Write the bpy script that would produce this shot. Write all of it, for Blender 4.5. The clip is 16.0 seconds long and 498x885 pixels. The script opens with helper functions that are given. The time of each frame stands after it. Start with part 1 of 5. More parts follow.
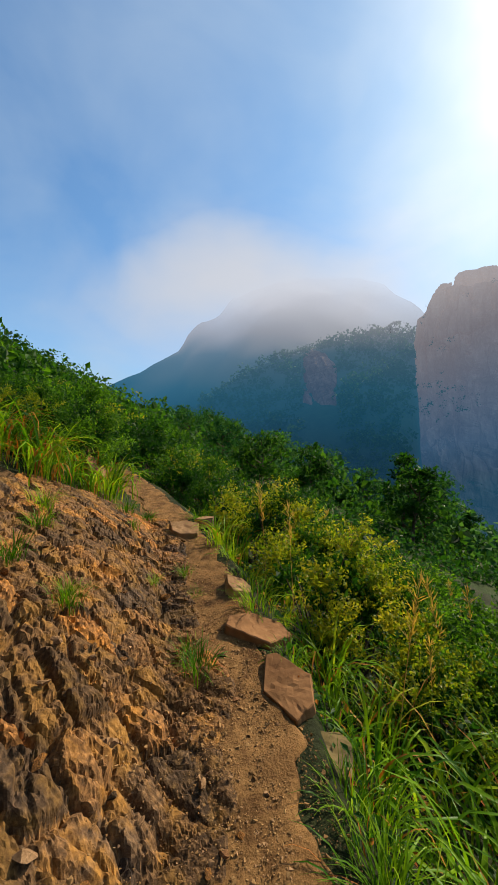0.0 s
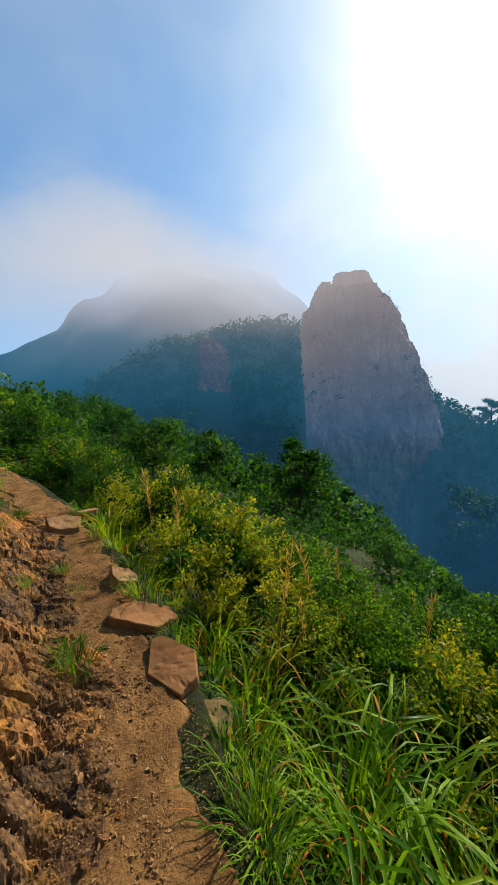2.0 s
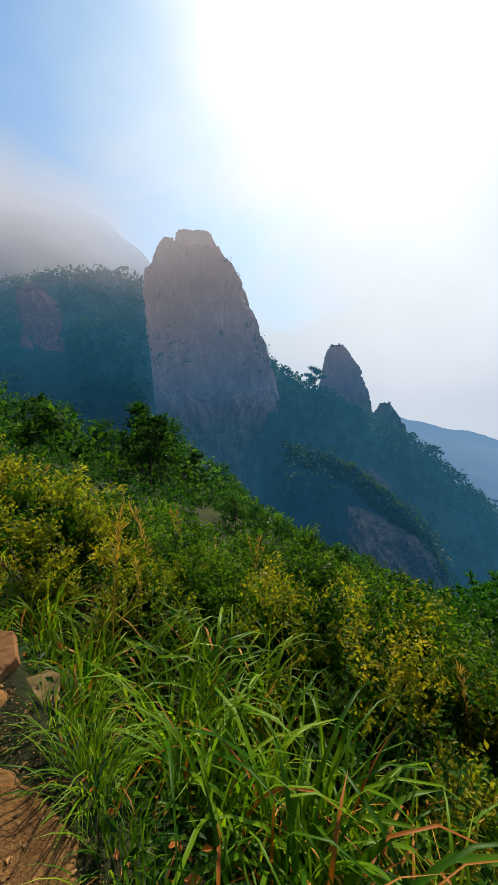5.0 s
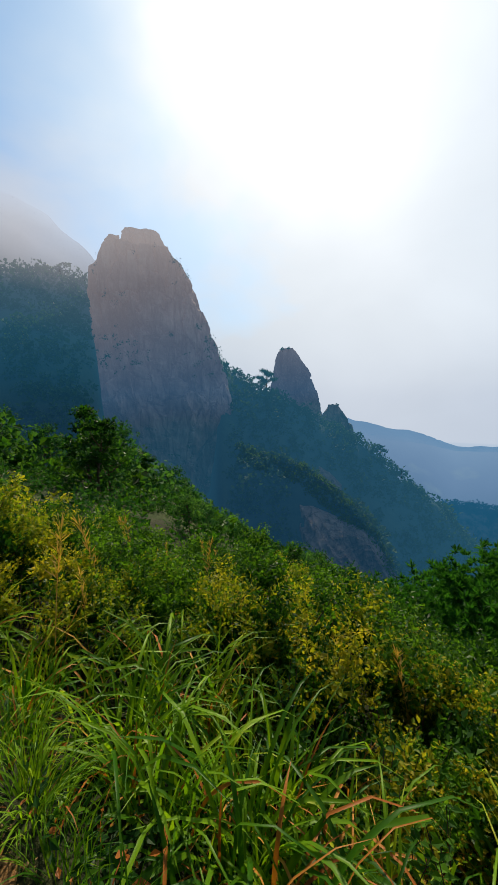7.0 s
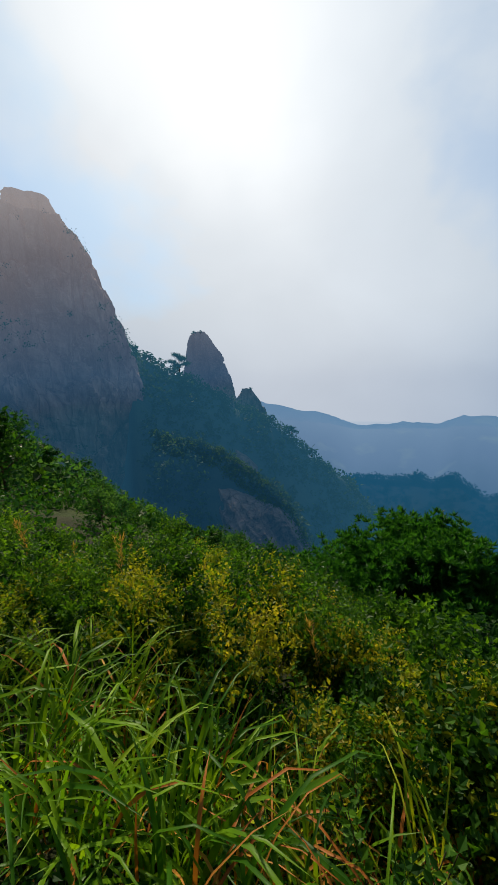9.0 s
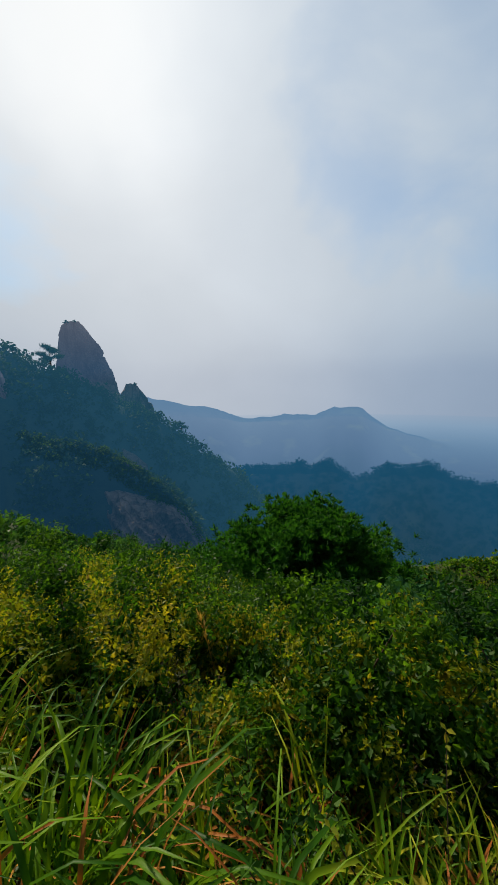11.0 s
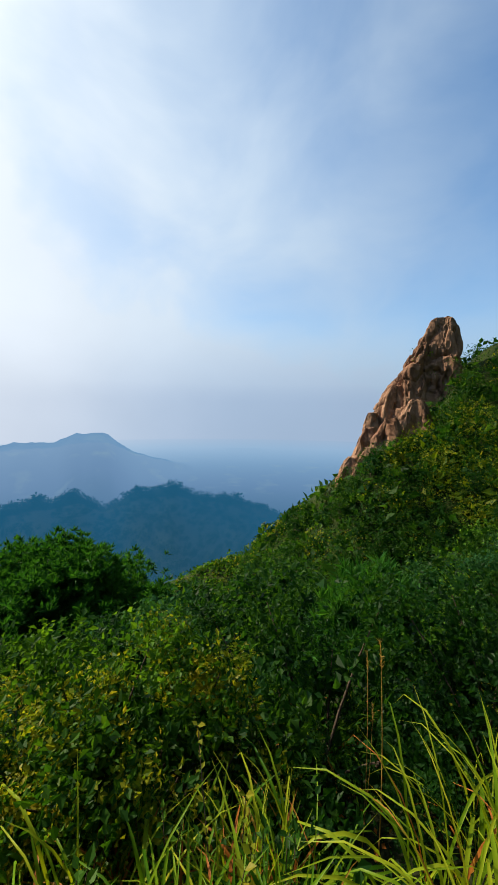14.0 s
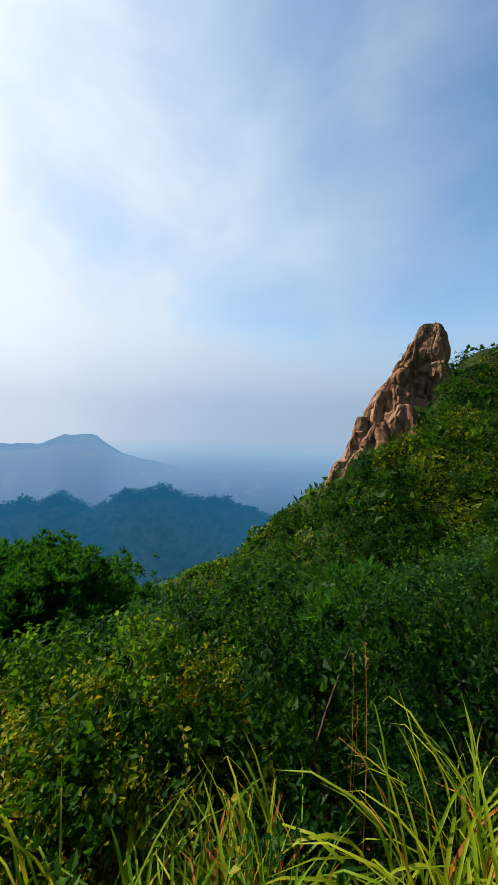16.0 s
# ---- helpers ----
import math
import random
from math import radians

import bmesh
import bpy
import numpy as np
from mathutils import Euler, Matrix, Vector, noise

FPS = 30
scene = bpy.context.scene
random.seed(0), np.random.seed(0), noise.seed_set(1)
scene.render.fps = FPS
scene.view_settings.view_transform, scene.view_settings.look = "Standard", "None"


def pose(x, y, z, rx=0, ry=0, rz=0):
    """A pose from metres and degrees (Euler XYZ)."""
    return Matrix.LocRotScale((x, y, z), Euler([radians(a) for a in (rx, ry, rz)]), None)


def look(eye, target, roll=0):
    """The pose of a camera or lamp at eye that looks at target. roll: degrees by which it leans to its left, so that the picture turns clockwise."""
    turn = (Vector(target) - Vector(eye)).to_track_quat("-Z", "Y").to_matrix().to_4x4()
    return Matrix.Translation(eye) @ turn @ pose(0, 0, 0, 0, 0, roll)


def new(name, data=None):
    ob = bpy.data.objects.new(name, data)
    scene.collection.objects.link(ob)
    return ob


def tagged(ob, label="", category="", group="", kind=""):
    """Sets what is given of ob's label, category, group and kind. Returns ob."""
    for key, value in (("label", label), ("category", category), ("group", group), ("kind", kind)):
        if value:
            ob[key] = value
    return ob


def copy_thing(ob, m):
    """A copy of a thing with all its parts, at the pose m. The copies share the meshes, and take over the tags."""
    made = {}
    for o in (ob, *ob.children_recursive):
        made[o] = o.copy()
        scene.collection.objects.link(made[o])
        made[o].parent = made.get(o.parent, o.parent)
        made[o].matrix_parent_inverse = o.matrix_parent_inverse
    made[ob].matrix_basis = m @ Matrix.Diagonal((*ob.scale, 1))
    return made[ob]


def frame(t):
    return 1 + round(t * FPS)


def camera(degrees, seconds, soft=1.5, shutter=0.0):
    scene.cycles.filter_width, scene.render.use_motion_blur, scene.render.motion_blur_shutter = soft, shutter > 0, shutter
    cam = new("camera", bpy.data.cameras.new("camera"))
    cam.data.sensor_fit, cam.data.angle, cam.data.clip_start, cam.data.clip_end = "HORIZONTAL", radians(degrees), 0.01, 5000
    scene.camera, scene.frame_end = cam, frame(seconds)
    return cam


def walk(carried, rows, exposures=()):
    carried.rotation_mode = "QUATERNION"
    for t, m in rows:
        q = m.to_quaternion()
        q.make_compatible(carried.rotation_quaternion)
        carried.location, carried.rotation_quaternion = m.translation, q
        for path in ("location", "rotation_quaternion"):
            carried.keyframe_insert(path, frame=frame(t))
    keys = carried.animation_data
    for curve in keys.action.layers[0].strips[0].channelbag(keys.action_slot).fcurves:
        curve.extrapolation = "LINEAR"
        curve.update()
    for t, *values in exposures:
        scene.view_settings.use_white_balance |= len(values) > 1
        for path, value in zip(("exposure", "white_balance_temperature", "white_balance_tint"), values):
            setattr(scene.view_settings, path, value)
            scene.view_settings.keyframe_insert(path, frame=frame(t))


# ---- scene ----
cam = camera(69.1, 16.0)
PATH = [
    (0.0, pose(-0.000, -0.000, 1.600, 90.70, -1.68, -0.02)),
    (0.5, pose(0.009, -0.004, 1.597, 90.96, -1.57, -2.95)),
    (1.0, pose(0.036, -0.035, 1.600, 90.47, -0.67, -7.63)),
    (1.5, pose(0.063, -0.035, 1.588, 89.63, -0.43, -11.63)),
    (2.0, pose(0.091, -0.046, 1.583, 88.96, -0.43, -16.38)),
    (2.5, pose(0.100, -0.062, 1.582, 88.32, -0.94, -19.59)),
    (3.0, pose(0.110, -0.089, 1.583, 87.77, -0.53, -23.55)),
    (3.5, pose(0.132, -0.109, 1.576, 87.03, 0.18, -27.56)),
    (4.0, pose(0.161, -0.130, 1.574, 85.49, 0.49, -31.68)),
    (4.5, pose(0.179, -0.155, 1.575, 84.33, 0.40, -35.84)),
    (5.0, pose(0.197, -0.169, 1.565, 83.38, 0.18, -39.90)),
    (7.5, pose(0.205, -0.252, 1.591, 83.73, 0.78, -49.53)),
    (8.0, pose(0.232, -0.252, 1.592, 83.26, 1.00, -52.80)),
    (8.5, pose(0.271, -0.240, 1.594, 82.11, 1.14, -56.73)),
    (11.0, pose(0.339, -0.303, 1.580, 79.90, 1.35, -78.25)),
    (11.5, pose(0.352, -0.309, 1.566, 80.27, 0.80, -83.72)),
    (12.0, pose(0.357, -0.319, 1.556, 80.47, 0.64, -90.25)),
    (12.5, pose(0.358, -0.328, 1.551, 80.98, 0.07, -96.59)),
    (13.0, pose(0.362, -0.343, 1.539, 81.58, -0.84, -105.15)),
    (13.5, pose(0.357, -0.354, 1.537, 82.37, -0.83, -112.74)),
    (14.0, pose(0.351, -0.353, 1.538, 83.71, -0.71, -116.90)),
    (14.5, pose(0.345, -0.352, 1.543, 84.57, -0.94, -118.85)),
    (15.0, pose(0.335, -0.353, 1.549, 84.79, -0.87, -119.71)),
    (15.5, pose(0.337, -0.356, 1.547, 84.39, -0.95, -119.03)),
    (16.0, pose(0.330, -0.356, 1.549, 84.14, -1.35, -118.34)),
]
walk(cam, PATH, exposures=((0.0, 0.67), (4.0, 0.58), (8.0, 0.38), (11.0, 0.16), (12.5, 0.38), (14.0, 0.66), (16.0, 0.68)))

SUN_AZ, SUN_EL = 51.0, 40.0


def heading(az, el):
    a, e = radians(az), radians(el)
    return Vector((math.sin(a) * math.cos(e), math.cos(a) * math.cos(e), math.sin(e)))


SUN_DIR = heading(SUN_AZ, SUN_EL)

# ---- world and sun ----


def ramp(nt, stops, fac=None, ease=False):
    n = nt.nodes.new("ShaderNodeValToRGB")
    n.color_ramp.interpolation = "B_SPLINE" if ease else "LINEAR"
    els = n.color_ramp.elements
    while len(els) < len(stops):
        els.new(0.5)
    for e, (p, c) in zip(els, stops):
        e.position, e.color = p, (*c, 1)
    if fac is not None:
        nt.links.new(fac, n.inputs[0])
    return n


def math_node(nt, op, a, b=None, clamp=False):
    n = nt.nodes.new("ShaderNodeMath")
    n.operation, n.use_clamp = op, clamp
    for i, v in enumerate((a, b)):
        if v is None:
            continue
        if isinstance(v, (int, float)):
            n.inputs[i].default_value = v
        else:
            nt.links.new(v, n.inputs[i])
    return n.outputs[0]


def mix_color(nt, fac, a, b, blend="MIX"):
    n = nt.nodes.new("ShaderNodeMix")
    n.data_type, n.blend_type = "RGBA", blend
    for sock, v in ((n.inputs[0], fac), (n.inputs[6], a), (n.inputs[7], b)):
        if isinstance(v, (int, float)):
            sock.default_value = v
        elif isinstance(v, tuple):
            sock.default_value = (*v, 1)
        else:
            nt.links.new(v, sock)
    return n.outputs[2]


def build_world():
    world = bpy.data.worlds.new("misty_morning_sky")
    scene.world = world
    world.use_nodes = True
    nt = world.node_tree
    nt.nodes.clear()
    out = nt.nodes.new("ShaderNodeOutputWorld")
    sky = nt.nodes.new("ShaderNodeTexSky")
    sky.sky_type = "NISHITA"
    sky.sun_disc = False
    sky.sun_elevation = radians(SUN_EL)
    sky.sun_rotation = radians(SUN_AZ)
    sky.altitude = 900
    sky.air_density, sky.dust_density, sky.ozone_density = 1.0, 1.5, 2.0
    clear = nt.nodes.new("ShaderNodeBackground")
    clear.inputs[1].default_value = 0.092
    nt.links.new(mix_color(nt, 1.0, sky.outputs[0], (0.5, 1.03, 1.3), "MULTIPLY"), clear.inputs[0])
    coord = nt.nodes.new("ShaderNodeTexCoord")
    # brightness of thin cloud grows towards the sun
    dot = nt.nodes.new("ShaderNodeVectorMath")
    dot.operation = "DOT_PRODUCT"
    # the glow is ragged, as thin cloud drifts through it
    ragged = nt.nodes.new("ShaderNodeTexNoise")
    ragged.inputs["Scale"].default_value, ragged.inputs["Detail"].default_value = 2.0, 4
    nt.links.new(coord.outputs["Generated"], ragged.inputs["Vector"])
    shift = nt.nodes.new("ShaderNodeVectorMath")
    shift.operation = "MULTIPLY_ADD"
    nt.links.new(ragged.outputs["Color"], shift.inputs[0])
    shift.inputs[1].default_value = (0.36, 0.36, 0.36)
    shift.inputs[2].default_value = (-0.18, -0.18, -0.18)
    moved = nt.nodes.new("ShaderNodeVectorMath")
    moved.operation = "ADD"
    nt.links.new(coord.outputs["Generated"], moved.inputs[0])
    nt.links.new(shift.outputs[0], moved.inputs[1])
    unit = nt.nodes.new("ShaderNodeVectorMath")
    unit.operation = "NORMALIZE"
    nt.links.new(moved.outputs[0], unit.inputs[0])
    nt.links.new(unit.outputs[0], dot.inputs[0])
    dot.inputs[1].default_value = SUN_DIR
    near_sun = ramp(nt, [(0.0, (0, 0, 0)), (0.5, (0.05, 0.05, 0.05)), (0.74, (0.07, 0.07, 0.07)), (0.87, (0.16, 0.16, 0.16)), (0.93, (0.29, 0.29, 0.29)), (0.97, (0.47, 0.47, 0.47)), (1.0, (0.8, 0.8, 0.8))], dot.outputs["Value"], True)
    sep = nt.nodes.new("ShaderNodeSeparateXYZ")
    nt.links.new(coord.outputs["Generated"], sep.inputs[0])
    low = ramp(nt, [(0.0, (1, 1, 1)), (0.03, (0.75, 0.75, 0.75)), (0.22, (0.3, 0.3, 0.3)), (0.5, (0.12, 0.12, 0.12)), (1.0, (0.1, 0.1, 0.1))], sep.outputs[2])
    stretch = nt.nodes.new("ShaderNodeMapping")
    stretch.inputs["Scale"].default_value = (1, 1, 1.6)
    nt.links.new(coord.outputs["Generated"], stretch.inputs[0])
    puffs = nt.nodes.new("ShaderNodeTexNoise")
    puffs.inputs["Scale"].default_value = 2.3
    puffs.inputs["Detail"].default_value = 5
    puffs.inputs["Roughness"].default_value = 0.5
    puffs.inputs["Distortion"].default_value = 0.4
    nt.links.new(stretch.outputs[0], puffs.inputs["Vector"])
    cover = ramp(nt, [(0.36, (0, 0, 0)), (0.7, (1, 1, 1))], puffs.outputs["Fac"])
    amount = math_node(nt, "ADD", math_node(nt, "MULTIPLY", cover.outputs[0], 0.32), low.outputs[0])
    # a brighter bank of thin cloud beside the sun
    side = nt.nodes.new("ShaderNodeVectorMath")
    side.operation = "DOT_PRODUCT"
    nt.links.new(unit.outputs[0], side.inputs[0])
    side.inputs[1].default_value = heading(66, 11)
    bank = ramp(nt, [(0.6, (0, 0, 0)), (0.84, (0.16, 0.16, 0.16)), (1.0, (0.4, 0.4, 0.4))], side.outputs["Value"], True)
    veil_side = nt.nodes.new("ShaderNodeVectorMath")
    veil_side.operation = "DOT_PRODUCT"
    nt.links.new(unit.outputs[0], veil_side.inputs[0])
    veil_side.inputs[1].default_value = heading(96, 28)
    veil_cloud = ramp(nt, [(0.72, (0, 0, 0)), (1.0, (0.4, 0.4, 0.4))], veil_side.outputs["Value"], True)
    both = math_node(nt, "ADD", bank.outputs[0], veil_cloud.outputs[0])
    both = math_node(nt, "MULTIPLY", both, math_node(nt, "ADD", math_node(nt, "MULTIPLY", puffs.outputs["Fac"], 0.9), 0.55))
    amount = math_node(nt, "ADD", amount, both)
    amount = math_node(nt, "ADD", amount, near_sun.outputs[0], clamp=True)
    # the cloud that lies on the high mountain
    parts = nt.nodes.new("ShaderNodeSeparateXYZ")
    nt.links.new(unit.outputs[0], parts.inputs[0])
    across = math_node(nt, "DIVIDE", math_node(nt, "SUBTRACT", math_node(nt, "ARCTAN2", parts.outputs[0], parts.outputs[1]), radians(9)), radians(44))
    along = math_node(nt, "DIVIDE", math_node(nt, "SUBTRACT", math_node(nt, "ARCSINE", parts.outputs[2]), radians(20)), radians(15))
    off = math_node(nt, "SQRT", math_node(nt, "ADD", math_node(nt, "MULTIPLY", across, across), math_node(nt, "MULTIPLY", along, along)))
    torn = math_node(nt, "ADD", off, math_node(nt, "MULTIPLY", math_node(nt, "SUBTRACT", 0.5, puffs.outputs["Fac"]), 0.9))
    cap = ramp(nt, [(0.2, (1, 1, 1)), (0.6, (0.7, 0.7, 0.7)), (1.05, (0, 0, 0))], torn, True)
    amount = math_node(nt, "MAXIMUM", amount, math_node(nt, "MULTIPLY", cap.outputs[0], 0.9))
    cloud = nt.nodes.new("ShaderNodeBackground")
    haze = ramp(nt, [(0.0, (1, 1, 1)), (0.05, (0.75, 0.75, 0.75)), (0.2, (0, 0, 0))], sep.outputs[2], True)
    tone = mix_color(nt, haze.outputs[0], (0.66, 0.84, 1.02), (0.38, 0.56, 0.82))
    glow_tone = mix_color(nt, math_node(nt, "MULTIPLY", bank.outputs[0], 1.3, True), tone, (0.98, 0.96, 0.95))
    glow_tone = mix_color(nt, cap.outputs[0], glow_tone, (0.86, 0.86, 0.9))
    tone = mix_color(nt, near_sun.outputs[0], glow_tone, (1.0, 0.985, 0.95))
    nt.links.new(tone, cloud.inputs[0])
    nt.links.new(math_node(nt, "ADD", math_node(nt, "MULTIPLY", math_node(nt, "ADD", near_sun.outputs[0], math_node(nt, "MULTIPLY", both, 0.5)), 0.5), 0.46), cloud.inputs[1])
    mix = nt.nodes.new("ShaderNodeMixShader")
    nt.links.new(amount, mix.inputs[0])
    nt.links.new(clear.outputs[0], mix.inputs[1])
    nt.links.new(cloud.outputs[0], mix.inputs[2])
    nt.links.new(mix.outputs[0], out.inputs[0])


build_world()
sun = new("sun", bpy.data.lights.new("sun", "SUN"))
sun.data.energy, sun.data.angle, sun.data.color = 5.0, radians(1.5), (1.0, 0.86, 0.66)
sun.matrix_world = look(SUN_DIR * 100, (0, 0, 0))

# ---- materials ----


def material(name):
    m = bpy.data.materials.new(name)
    m.use_nodes = True
    nt = m.node_tree
    bsdf = nt.nodes["Principled BSDF"]
    return m, nt, bsdf


def noise_fac(nt, scale, detail=4, rough=0.55, coords="Object", stretch=None, distortion=0.0):
    coord = nt.nodes.new("ShaderNodeTexCoord")
    vec = coord.outputs[coords]
    if stretch:
        mp = nt.nodes.new("ShaderNodeMapping")
        mp.inputs["Scale"].default_value = stretch
        nt.links.new(vec, mp.inputs[0])
        vec = mp.outputs[0]
    n = nt.nodes.new("ShaderNodeTexNoise")
    n.inputs["Scale"].default_value, n.inputs["Detail"].default_value = scale, detail
    n.inputs["Roughness"].default_value, n.inputs["Distortion"].default_value = rough, distortion
    nt.links.new(vec, n.inputs["Vector"])
    return n.outputs["Fac"]


def bump(nt, bsdf, height, strength, distance):
    b = nt.nodes.new("ShaderNodeBump")
    b.inputs["Strength"].default_value, b.inputs["Distance"].default_value = strength, distance
    nt.links.new(height, b.inputs["Height"])
    nt.links.new(b.outputs[0], bsdf.inputs["Normal"])


def earth_material(name, dark, mid, light, scale, relief, rough=0.95, stretch=None):
    m, nt, bsdf = material(name)
    big = noise_fac(nt, scale * 0.12, 4)
    small = noise_fac(nt, scale, 6, 0.65, stretch=stretch)
    c1 = ramp(nt, [(0.3, dark), (0.5, mid), (0.72, light)], small)
    c2 = mix_color(nt, 0.55, c1.outputs[0], ramp(nt, [(0.35, dark), (0.65, light)], big).outputs[0])
    nt.links.new(c2, bsdf.inputs["Base Color"])
    bsdf.inputs["Roughness"].default_value = rough
    bsdf.inputs["Specular IOR Level"].default_value = 0.12
    bump(nt, bsdf, small, 0.8, relief)
    return m


def cracked(mat, scale, relief):
    """Dark joints that split the rock into upright blocks."""
    nt = mat.node_tree
    bsdf = nt.nodes["Principled BSDF"]
    coord = nt.nodes.new("ShaderNodeTexCoord")
    mp = nt.nodes.new("ShaderNodeMapping")
    mp.inputs["Scale"].default_value = (1.0, 1.0, 0.25)
    nt.links.new(coord.outputs["Object"], mp.inputs[0])
    warp = nt.nodes.new("ShaderNodeTexNoise")
    warp.inputs["Scale"].default_value, warp.inputs["Detail"].default_value = scale * 1.5, 3
    nt.links.new(mp.outputs[0], warp.inputs["Vector"])
    bent = nt.nodes.new("ShaderNodeVectorMath")
    bent.operation = "MULTIPLY_ADD"
    nt.links.new(warp.outputs["Color"], bent.inputs[0])
    bent.inputs[1].default_value = (0.9 / scale,) * 3
    nt.links.new(mp.outputs[0], bent.inputs[2])
    cells = nt.nodes.new("ShaderNodeTexVoronoi")
    cells.feature = "DISTANCE_TO_EDGE"
    cells.inputs["Scale"].default_value = scale
    nt.links.new(bent.outputs[0], cells.inputs["Vector"])
    joint = ramp(nt, [(0.0, (0, 0, 0)), (0.09, (1, 1, 1))], cells.outputs["Distance"])
    old = bsdf.inputs["Base Color"].links[0].from_socket
    nt.links.new(mix_color(nt, math_node(nt, "MULTIPLY", math_node(nt, "SUBTRACT", 1.0, joint.outputs[0]), 0.4), old, (0.05, 0.035, 0.028)), bsdf.inputs["Base Color"])
    lower = bsdf.inputs["Normal"].links[0].from_node
    b = nt.nodes.new("ShaderNodeBump")
    b.inputs["Strength"].default_value, b.inputs["Distance"].default_value = 0.8, relief
    nt.links.new(joint.outputs[0], b.inputs["Height"])
    nt.links.new(lower.outputs[0], b.inputs["Normal"])
    nt.links.new(b.outputs[0], bsdf.inputs["Normal"])


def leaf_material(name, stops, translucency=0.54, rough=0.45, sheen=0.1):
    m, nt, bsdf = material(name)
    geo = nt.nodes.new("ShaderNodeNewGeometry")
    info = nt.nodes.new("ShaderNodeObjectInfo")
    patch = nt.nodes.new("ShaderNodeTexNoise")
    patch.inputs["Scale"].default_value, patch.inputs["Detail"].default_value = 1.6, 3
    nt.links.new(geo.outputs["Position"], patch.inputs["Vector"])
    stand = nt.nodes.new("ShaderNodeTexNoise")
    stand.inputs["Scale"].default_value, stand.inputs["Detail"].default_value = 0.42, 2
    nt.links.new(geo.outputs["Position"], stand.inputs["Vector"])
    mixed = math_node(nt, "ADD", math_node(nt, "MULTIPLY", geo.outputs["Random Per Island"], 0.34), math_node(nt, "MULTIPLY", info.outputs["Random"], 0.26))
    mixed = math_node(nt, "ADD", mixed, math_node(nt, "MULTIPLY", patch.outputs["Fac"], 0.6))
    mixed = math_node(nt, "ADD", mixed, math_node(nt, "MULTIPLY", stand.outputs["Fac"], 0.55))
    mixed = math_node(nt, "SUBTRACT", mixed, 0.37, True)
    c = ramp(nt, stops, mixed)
    nt.links.new(c.outputs[0], bsdf.inputs["Base Color"])
    bsdf.inputs["Roughness"].default_value = rough
    bsdf.inputs["Specular IOR Level"].default_value = sheen
    tr = nt.nodes.new("ShaderNodeBsdfTranslucent")
    warm = mix_color(nt, 1.0, c.outputs[0], (1.55, 1.4, 0.5), "MULTIPLY")
    nt.links.new(warm, tr.inputs[0])
    mix = nt.nodes.new("ShaderNodeMixShader")
    mix.inputs[0].default_value = translucency
    nt.links.new(bsdf.outputs[0], mix.inputs[1])
    nt.links.new(tr.outputs[0], mix.inputs[2])
    nt.links.new(mix.outputs[0], nt.nodes["Material Output"].inputs[0])
    return m


SOIL = earth_material("path_soil", (0.05, 0.024, 0.008), (0.14, 0.07, 0.023), (0.25, 0.135, 0.047), 60, 0.015)
SLAB_SOIL = earth_material("weathered_rock_bed", (0.03, 0.018, 0.008), (0.08, 0.045, 0.02), (0.15, 0.085, 0.038), 22, 0.02)
# near-black floor colour with the deep shade below the shrubs painted in
UNDERGROWTH = earth_material("shaded_undergrowth_floor", (0.006, 0.008, 0.003), (0.014, 0.02, 0.006), (0.028, 0.032, 0.01), 9, 0.05)
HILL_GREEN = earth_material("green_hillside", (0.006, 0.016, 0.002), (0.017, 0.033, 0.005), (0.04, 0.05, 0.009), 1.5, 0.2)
FAR_WOODS = earth_material("wooded_hillside", (0.015, 0.03, 0.012), (0.03, 0.055, 0.02), (0.06, 0.085, 0.03), 0.12, 1.5)
CLIFF = earth_material("cliff_rock", (0.04, 0.03, 0.024), (0.3, 0.2, 0.15), (0.62, 0.43, 0.32), 0.22, 2.5, stretch=(1, 1, 0.3))
WARM_CLIFF = earth_material("sunlit_cliff_rock", (0.11, 0.055, 0.034), (0.27, 0.145, 0.085), (0.42, 0.26, 0.165), 1.1, 0.3, stretch=(1, 1, 0.5))
RIDGE_ROCK = earth_material("ridge_rock", (0.06, 0.045, 0.036), (0.22, 0.15, 0.115), (0.4, 0.28, 0.21), 0.3, 1.5, stretch=(1, 1, 0.4))
cracked(CLIFF, 0.09, 1.2)
cracked(RIDGE_ROCK, 0.14, 0.6)
cracked(WARM_CLIFF, 0.5, 0.12)
BARK = earth_material("bark", (0.03, 0.02, 0.014), (0.07, 0.05, 0.035), (0.13, 0.1, 0.07), 30, 0.01)
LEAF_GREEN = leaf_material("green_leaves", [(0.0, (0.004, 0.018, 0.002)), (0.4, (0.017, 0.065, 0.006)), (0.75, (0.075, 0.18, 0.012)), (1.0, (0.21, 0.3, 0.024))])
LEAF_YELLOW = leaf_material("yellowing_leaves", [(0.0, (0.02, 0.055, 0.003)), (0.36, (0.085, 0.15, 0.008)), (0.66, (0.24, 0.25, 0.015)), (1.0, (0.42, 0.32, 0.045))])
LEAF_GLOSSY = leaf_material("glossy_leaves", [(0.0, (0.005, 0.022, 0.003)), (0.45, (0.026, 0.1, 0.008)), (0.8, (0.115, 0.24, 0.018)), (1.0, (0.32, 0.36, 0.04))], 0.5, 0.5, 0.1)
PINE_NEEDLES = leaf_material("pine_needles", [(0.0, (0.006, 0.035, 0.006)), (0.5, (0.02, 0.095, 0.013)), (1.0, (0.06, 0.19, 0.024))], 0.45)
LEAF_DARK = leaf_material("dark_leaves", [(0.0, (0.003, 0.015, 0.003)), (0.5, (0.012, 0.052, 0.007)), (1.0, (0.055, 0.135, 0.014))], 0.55)
